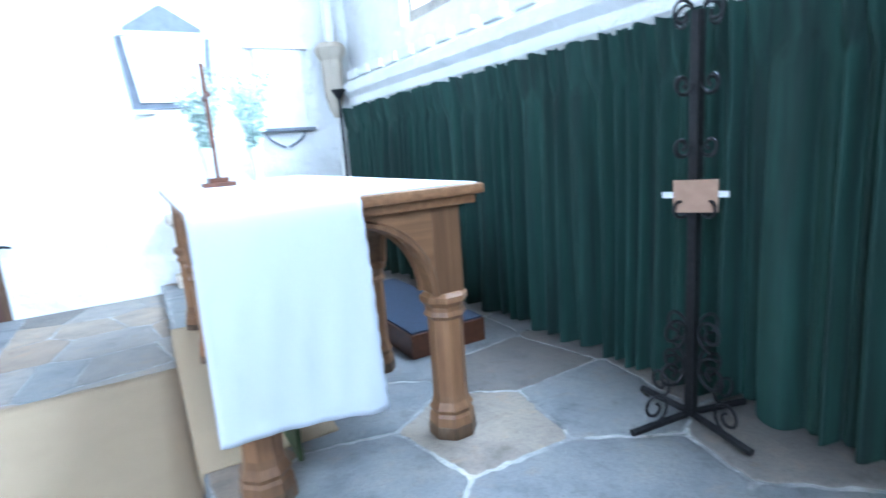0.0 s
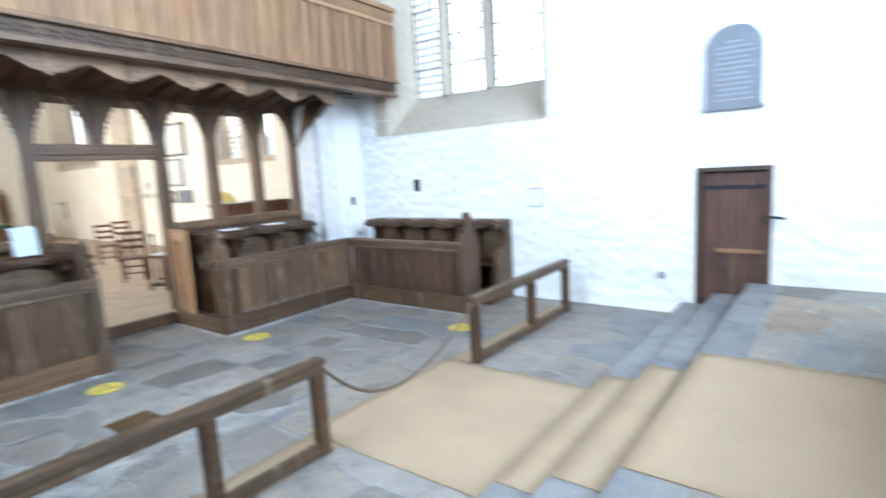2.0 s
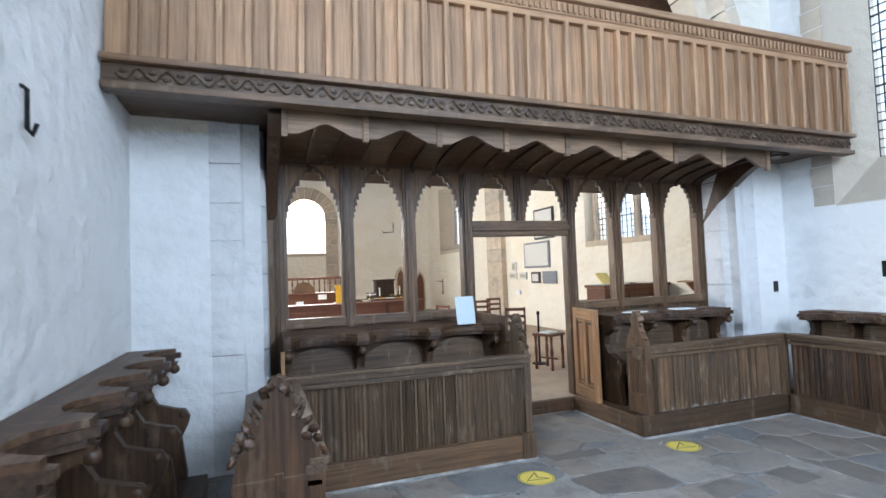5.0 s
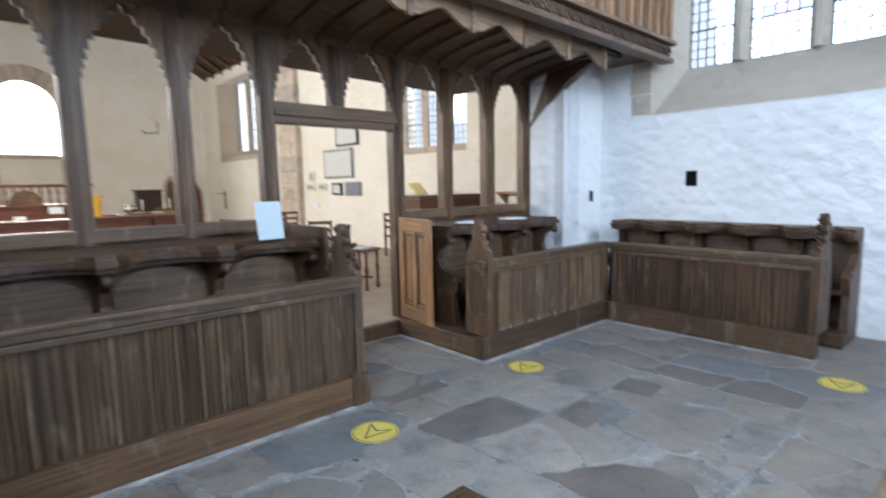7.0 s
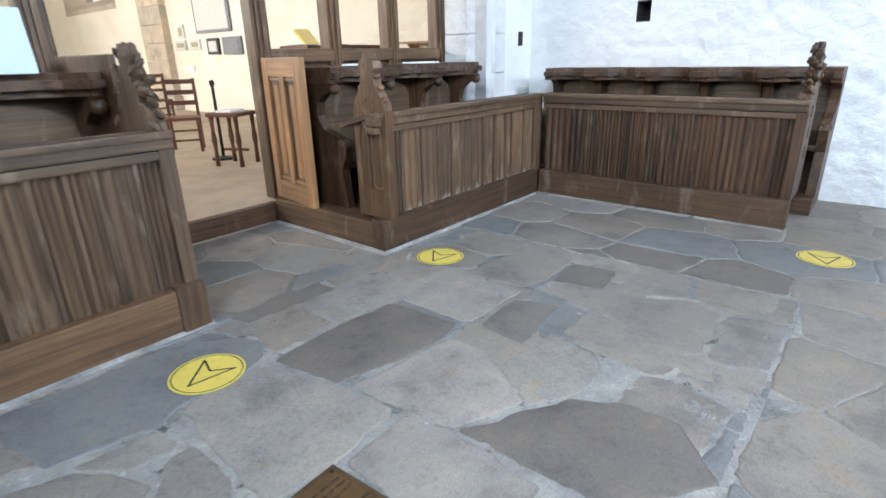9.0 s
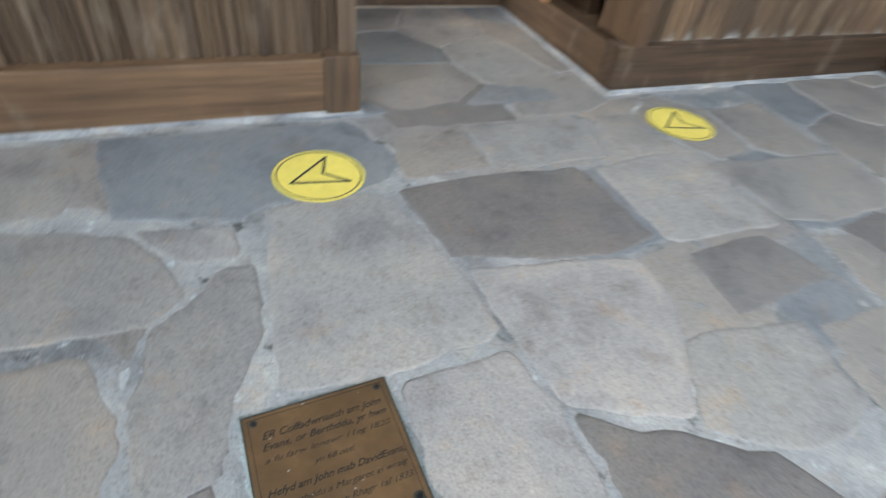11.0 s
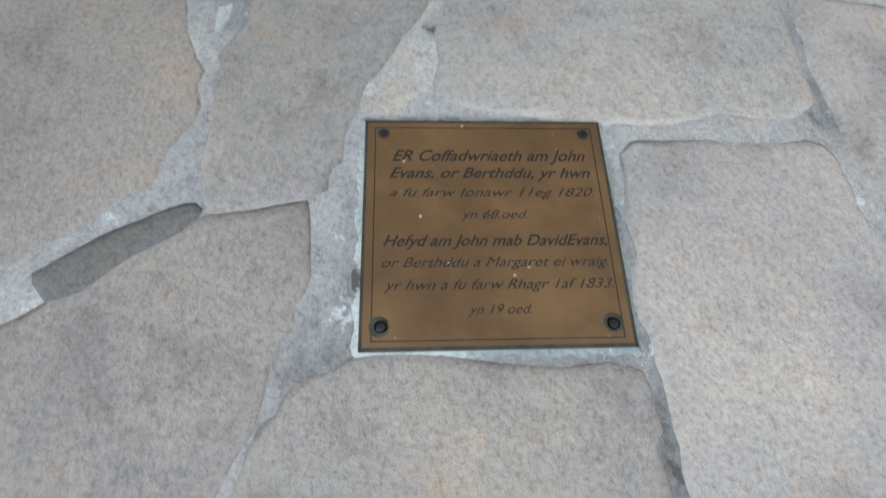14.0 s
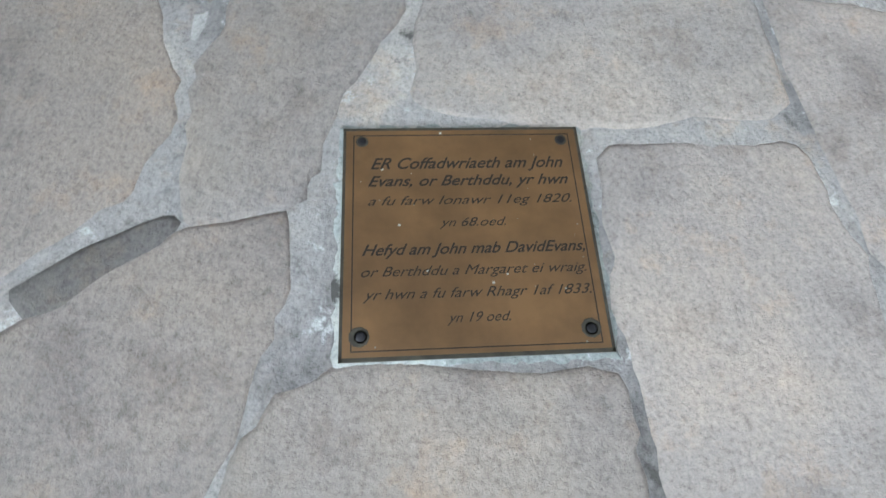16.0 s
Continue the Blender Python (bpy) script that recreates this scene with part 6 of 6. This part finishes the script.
part("board", boxed(-0.9, 0.9, -0.12, 0.12, 0, 0.03, bevel=0.005), PALE["x"], ledge_n)
for x in (-0.7, 0.7):
    part("bracket", prism(bmesh.new(), [(0.12, 0.0), (-0.1, 0.0), (0.12, -0.2)], "x", x - 0.015, x + 0.015), PALE["z"], ledge_n)

# ---- flagstones ----
def clip(poly, nx, ny, d):
    out = []
    for i, p in enumerate(poly):
        q = poly[(i + 1) % len(poly)]
        a, b = nx * p[0] + ny * p[1] - d, nx * q[0] + ny * q[1] - d
        if a <= 0:
            out.append(p)
        if (a < 0) != (b < 0) and a != b:
            t = a / (a - b)
            out.append((p[0] + t * (q[0] - p[0]), p[1] + t * (q[1] - p[1])))
    return out


def area(poly):
    return 0.5 * sum(p[0] * q[1] - q[0] * p[1] for p, q in zip(poly, poly[1:] + poly[:1]))


def flag_mesh(poly, z, joint, rng, fine=2, wob=0.012):
    """A slab with an uneven outline, rounded arris and slightly domed top."""
    if area(poly) < 0:
        poly = poly[::-1]
    n = len(poly)
    cx, cy = sum(p[0] for p in poly) / n, sum(p[1] for p in poly) / n
    line = []
    for i in range(n):
        p0, p1, p2 = poly[i - 1], poly[i], poly[(i + 1) % n]
        a = ((p0[0] + 3 * p1[0]) / 4, (p0[1] + 3 * p1[1]) / 4)
        b = ((3 * p1[0] + p2[0]) / 4, (3 * p1[1] + p2[1]) / 4)
        la, lb = math.dist(p0, p1), math.dist(p1, p2)
        ra, rb = min(0.026, la * 0.25), min(0.026, lb * 0.25)
        a = (p1[0] + (p0[0] - p1[0]) * ra / la, p1[1] + (p0[1] - p1[1]) * ra / la)
        b = (p1[0] + (p2[0] - p1[0]) * rb / lb, p1[1] + (p2[1] - p1[1]) * rb / lb)
        mid = ((a[0] + b[0] + 2 * p1[0]) / 4, (a[1] + b[1] + 2 * p1[1]) / 4)
        line += [a, mid, b]
        k = max(1, int((lb - rb * 2) / 0.045)) if fine > 1 else 2
        e = (p2[0] + (p1[0] - p2[0]) * rb / lb, p2[1] + (p1[1] - p2[1]) * rb / lb)
        for j in range(1, k):
            line.append((b[0] + (e[0] - b[0]) * j / k, b[1] + (e[1] - b[1]) * j / k))
    rag = 0.015 if fine > 1 else 0.0
    line = [(x + wob * noise.noise((x * 9, y * 9, 3)) + rag * noise.noise((x * 31, y * 31, 5)), y + wob * noise.noise((x * 9, y * 9, 8)) + rag * noise.noise((x * 31, y * 31, 1))) for x, y in line]

    def ring(inset, zz):
        out = []
        for x, y in line:
            d = math.hypot(x - cx, y - cy) or 1
            near_in = min(inset, 0.45 * d)
            out.append((x - (x - cx) / d * near_in, y - (y - cy) / d * near_in, zz))
        return out
    verts = ring(joint, z - 0.03) + ring(joint + 0.001, z - 0.0048) + ring(joint + 0.01, z - 0.0013) + ring(joint + 0.024, z)
    m = len(line)
    faces = []
    for k in range(3):
        for i in range(m):
            j = (i + 1) % m
            faces.append((k * m + i, k * m + j, (k + 1) * m + j, (k + 1) * m + i))
    faces.append(tuple(range(3 * m, 4 * m)))
    me = bpy.data.meshes.new("flagstone")
    me.from_pydata(verts, [], faces)
    me.shade_smooth()
    return me


def lay(parent, poly, z, material, joint=0.012, seed=0, fine=2):
    rng = random.Random(seed)
    me = flag_mesh(poly, z + rng.uniform(-0.001, 0.001), joint, rng, fine)
    me.materials.append(material)
    ob = new("flagstone", me)
    ob.parent = parent
    return ob


def cells(x0, x1, y0, y1, sx, sy, seed, keep=None):
    rng = random.Random(seed)
    seeds, r, y = [], 0, y0
    while y < y1 + sy:
        x = x0 + (sx / 2 if r % 2 else 0)
        while x < x1 + sx:
            seeds.append((x + rng.uniform(-0.3, 0.3) * sx, y + rng.uniform(-0.25, 0.25) * sy))
            x += sx * rng.uniform(0.8, 1.25)
        y += sy
        r += 1
    for i, (a, b) in enumerate(seeds):
        poly = [(x0, y0), (x1, y0), (x1, y1), (x0, y1)]
        for j, (c, d) in enumerate(seeds):
            if i != j and abs(a - c) < 2.2 * sx and abs(b - d) < 2.2 * sy:
                nx, ny = (c - a) / sx ** 2, (d - b) / sy ** 2
                poly = clip(poly, nx, ny, nx * (a + c) / 2 + ny * (b + d) / 2)
                if not poly:
                    break
        if poly and keep:
            (kx0, ky0), (kx1, ky1) = keep[0], keep[2]
            if max(p[0] for p in poly) > kx0 and min(p[0] for p in poly) < kx1 and max(p[1] for p in poly) > ky0 and min(p[1] for p in poly) < ky1:
                poly = max((clip(poly, 1, 0, kx0), clip(poly, -1, 0, -kx1), clip(poly, 0, 1, ky0), clip(poly, 0, -1, -ky1)), key=lambda q: abs(area(q)) if len(q) > 2 else 0)
        clean = []
        for p in poly or []:
            if not clean or math.dist(p, clean[-1]) > 0.03:
                clean.append(p)
        if len(clean) > 3 and math.dist(clean[0], clean[-1]) < 0.03:
            clean.pop()
        if len(clean) > 2 and abs(area(clean)) > 0.02:
            yield clean


# rough mortar smeared over the edges of the stones
def mortar(x0, x1, y0, y1, z0, grain, material, label, hole=None):
    nx, ny = int((x1 - x0) / grain), int((y1 - y0) / grain)
    verts, faces = [], []
    for i in range(nx + 1):
        for j in range(ny + 1):
            x, y = x0 + (x1 - x0) * i / nx, y0 + (y1 - y0) * j / ny
            z = -0.0042 + 0.0028 * noise.noise((x * 7, y * 7, 0)) + 0.0022 * noise.noise((x * 23, y * 23, 4)) + 0.001 * noise.noise((x * 60, y * 60, 9))
            under = hole and abs(x - hole[0]) < 0.175 and abs(y - hole[1]) < 0.175
            verts.append((x, y, z0 + (-0.0062 if under else max(-0.0065, min(-0.0004, z)))))
    for i in range(nx):
        for j in range(ny):
            k = i * (ny + 1) + j
            faces.append((k, k + ny + 1, k + ny + 2, k + 1))
    me = bpy.data.meshes.new("mortar_bed")
    me.from_pydata(verts, [], faces)
    me.shade_smooth()
    me.materials.append(material)
    tagged(new("mortar_bed", me), label, "floor", kind="structure")


mortar(0.03, 2.43, -1.42, 1.5, 0.0, 0.019, MORTAR, "rough pale lime mortar between the flagstones", (1.512, -0.43))
mortar(2.43, 4.59, SOUTH, NORTH, 0.0, 0.03, MORTAR, "rough lime mortar of the chancel floor")
mortar(0.03, 2.43, 1.5, NORTH, 0.0, 0.03, MORTAR, "rough lime mortar of the chancel floor")
mortar(5.63, 6.88, SOUTH, NORTH, SANCT, 0.03, WHITE_MORTAR, "pale lime mortar of the sanctuary floor")
mortar(6.91, 9.3, -3.28, NORTH, DAIS, 0.03, WHITE_MORTAR, "pale lime mortar round the altar")

# the stones round the plaque, one by one
def near(material, *poly):
    lay(floor, list(poly), 0.0, material, -0.014, len(poly))


near(FLAG_PALE, (0.62, -0.45), (0.57, -0.22), (0.63, -0.04), (0.99, 0.04), (1.24, 0.08), (1.3, 0.04), (1.325, -0.26), (1.31, -0.51), (1.07, -0.49))
near(FLAG_BLUE, (0.07, -0.98), (0.08, -0.21), (0.30, 0.03), (0.52, -0.01), (0.55, -0.13), (0.57, -0.45), (0.64, -0.54), (0.56, -0.9), (0.36, -0.95))
near(FLAG_DARK, (0.59, 0.0), (0.57, 0.4), (0.61, 0.76), (1.05, 0.79), (1.09, 0.58), (0.97, 0.06))
near(FLAG_WARM, (1.04, 0.09), (1.13, 0.65), (1.32, 0.65), (1.66, 0.43), (1.54, 0.14), (1.32, 0.11))
near(FLAG_WARM, (1.365, -0.235), (1.355, 0.07), (1.46, 0.09), (1.56, 0.11), (1.95, 0.08), (1.95, -0.2), (1.77, -0.215), (1.62, -0.235))
near(FLAG, (1.73, -0.65), (1.7, -0.59), (1.695, -0.27), (1.78, -0.245), (1.95, -0.24), (2.15, -0.3), (2.12, -0.72), (1.87, -0.7), (1.77, -0.68))
near(FLAG, (1.53, -0.82), (1.49, -0.68), (1.62, -0.665), (1.68, -0.69), (1.79, -0.71), (1.9, -0.76), (2.1, -0.98), (1.72, -1.08), (1.64, -0.95))
near(FLAG, (1.08, -1.19), (1.08, -0.94), (1.28, -0.86), (1.37, -0.86), (1.47, -0.89), (1.58, -1.02), (1.61, -1.12), (1.11, -1.33))
near(FLAG, (1.06, -0.78), (0.98, -0.71), (0.87, -0.62), (0.86, -0.53), (1.04, -0.525), (1.12, -0.54), (1.25, -0.60), (1.35, -0.625), (1.43, -0.63), (1.47, -0.66), (1.505, -0.81), (1.35, -0.82), (1.27, -0.83), (1.16, -0.80))
near(FLAG, (0.55, -1.21), (0.65, -0.87), (0.78, -0.77), (0.93, -0.72), (1.02, -0.8), (1.0, -1.12), (0.76, -1.29))
near(FLAG_PALE, (0.63, -0.85), (0.69, -0.56), (0.8, -0.57), (0.81, -0.69))
near(FLAG, (0.08, -1.38), (0.12, -1.08), (0.35, -1.01), (0.51, -1.06), (0.49, -1.29))
near(FLAG, (0.23, 0.09), (0.22, 0.4), (0.52, 0.4), (0.52, 0.04))
near(FLAG_PALE, (0.2, 0.43), (0.23, 1.06), (0.54, 0.94), (0.54, 0.43))
near(FLAG, (0.21, 1.1), (0.24, 1.31), (0.48, 1.27), (0.5, 1.03))
near(FLAG_DARK, (-0.19, 0.08), (-0.2, 0.7), (0.18, 0.68), (0.17, 0.12))
near(FLAG, (-0.22, 0.75), (-0.22, 1.21), (0.07, 1.27), (0.17, 1.09), (0.16, 0.74))
near(FLAG_PALE, (0.62, 0.84), (0.57, 1.2), (0.69, 1.31), (1.1, 1.35), (1.09, 0.88), (1.05, 0.83))
near(FLAG, (0.69, 1.37), (0.76, 2.13), (1.03, 2.11), (1.13, 1.91), (1.14, 1.59), (1.1, 1.41))
near(FLAG_DARK, (1.16, 0.86), (1.14, 1.22), (1.38, 1.29), (1.43, 0.82))
near(FLAG_PALE, (1.46, 0.58), (1.5, 1.0), (1.74, 0.93), (1.82, 0.85), (1.83, 0.66), (1.71, 0.44))
near(FLAG_DARK, (1.58, 0.14), (1.82, 0.56), (2.0, 0.66), (2.2, 0.67), (2.38, 0.45), (2.17, 0.15))
near(FLAG_DARK, (1.18, 1.6), (1.16, 1.92), (1.44, 1.96), (1.48, 1.65))
lay(floor, [(1.601, -0.99), (1.503, -0.838), (1.521, -0.81), (1.632, -0.94)], 0.0015, DARKCHIP, -0.01, 9)
lay(floor, [(1.01, -0.93), (1.0, -0.79), (1.14, -0.83)], -0.003, FLAG_DARK, -0.006, 3)
lay(floor, [(1.13, -0.86), (1.12, -0.825), (1.29, -0.845)], -0.004, WHITE_MORTAR, -0.006, 4)
for k, poly in enumerate(cells(0.06, 2.4, -1.38, 2.13, 0.46, 0.42, 77)):
    if math.dist((sum(p[0] for p in poly) / len(poly), sum(p[1] for p in poly) / len(poly)), (1.512, -0.43)) > 1.15:
        lay(floor, poly, -0.0024, (FLAG, FLAG_BLUE, FLAG, FLAG_PALE)[k % 4], 0.006, k)
NEAR = [(0.04, -1.4), (2.42, -1.4), (2.42, 2.15), (0.04, 2.15)]


kinds = [FLAG, FLAG, FLAG, FLAG_BLUE, FLAG, FLAG_DARK, FLAG_PALE, FLAG]
east_kinds = [FLAG, FLAG_TAN, FLAG_PALE, FLAG_BLUE, FLAG, FLAG_TAN, FLAG_DARK]
dais_kinds = [FLAG_BLUE, FLAG_DARK, FLAG_TAN, FLAG_BLUE, FLAG, FLAG_DARK]
rngf = random.Random(11)
for k, poly in enumerate(cells(-1.33, 4.6, SOUTH, NORTH, 0.62, 0.5, 21, NEAR)):
    lay(floor, poly, 0.0, rngf.choice(kinds), 0.003, k, 2)
# small stones that close the gaps between the large ones
for k, poly in enumerate(cells(2.0, 2.42, -1.4, 0.1, 0.4, 0.4, 5)):
    if min(p[0] for p in poly) > 2.13:
        lay(floor, poly, -0.002, FLAG, 0.012, k)
for k, poly in enumerate(cells(1.52, 2.42, 1.02, 2.15, 0.5, 0.5, 6)):
    lay(floor, poly, -0.001, FLAG, 0.012, k)
for k, poly in enumerate(cells(5.62, 6.885, SOUTH, NORTH, 0.6, 0.62, 31)):
    lay(sanct, poly, SANCT, rngf.choice(east_kinds), 0.006, k, 2)
for k, poly in enumerate(cells(6.905, 9.3, -3.3, NORTH, 0.74, 0.62, 41)):
    lay(sanct, poly, DAIS, rngf.choice(dais_kinds), 0.008, k, 2)
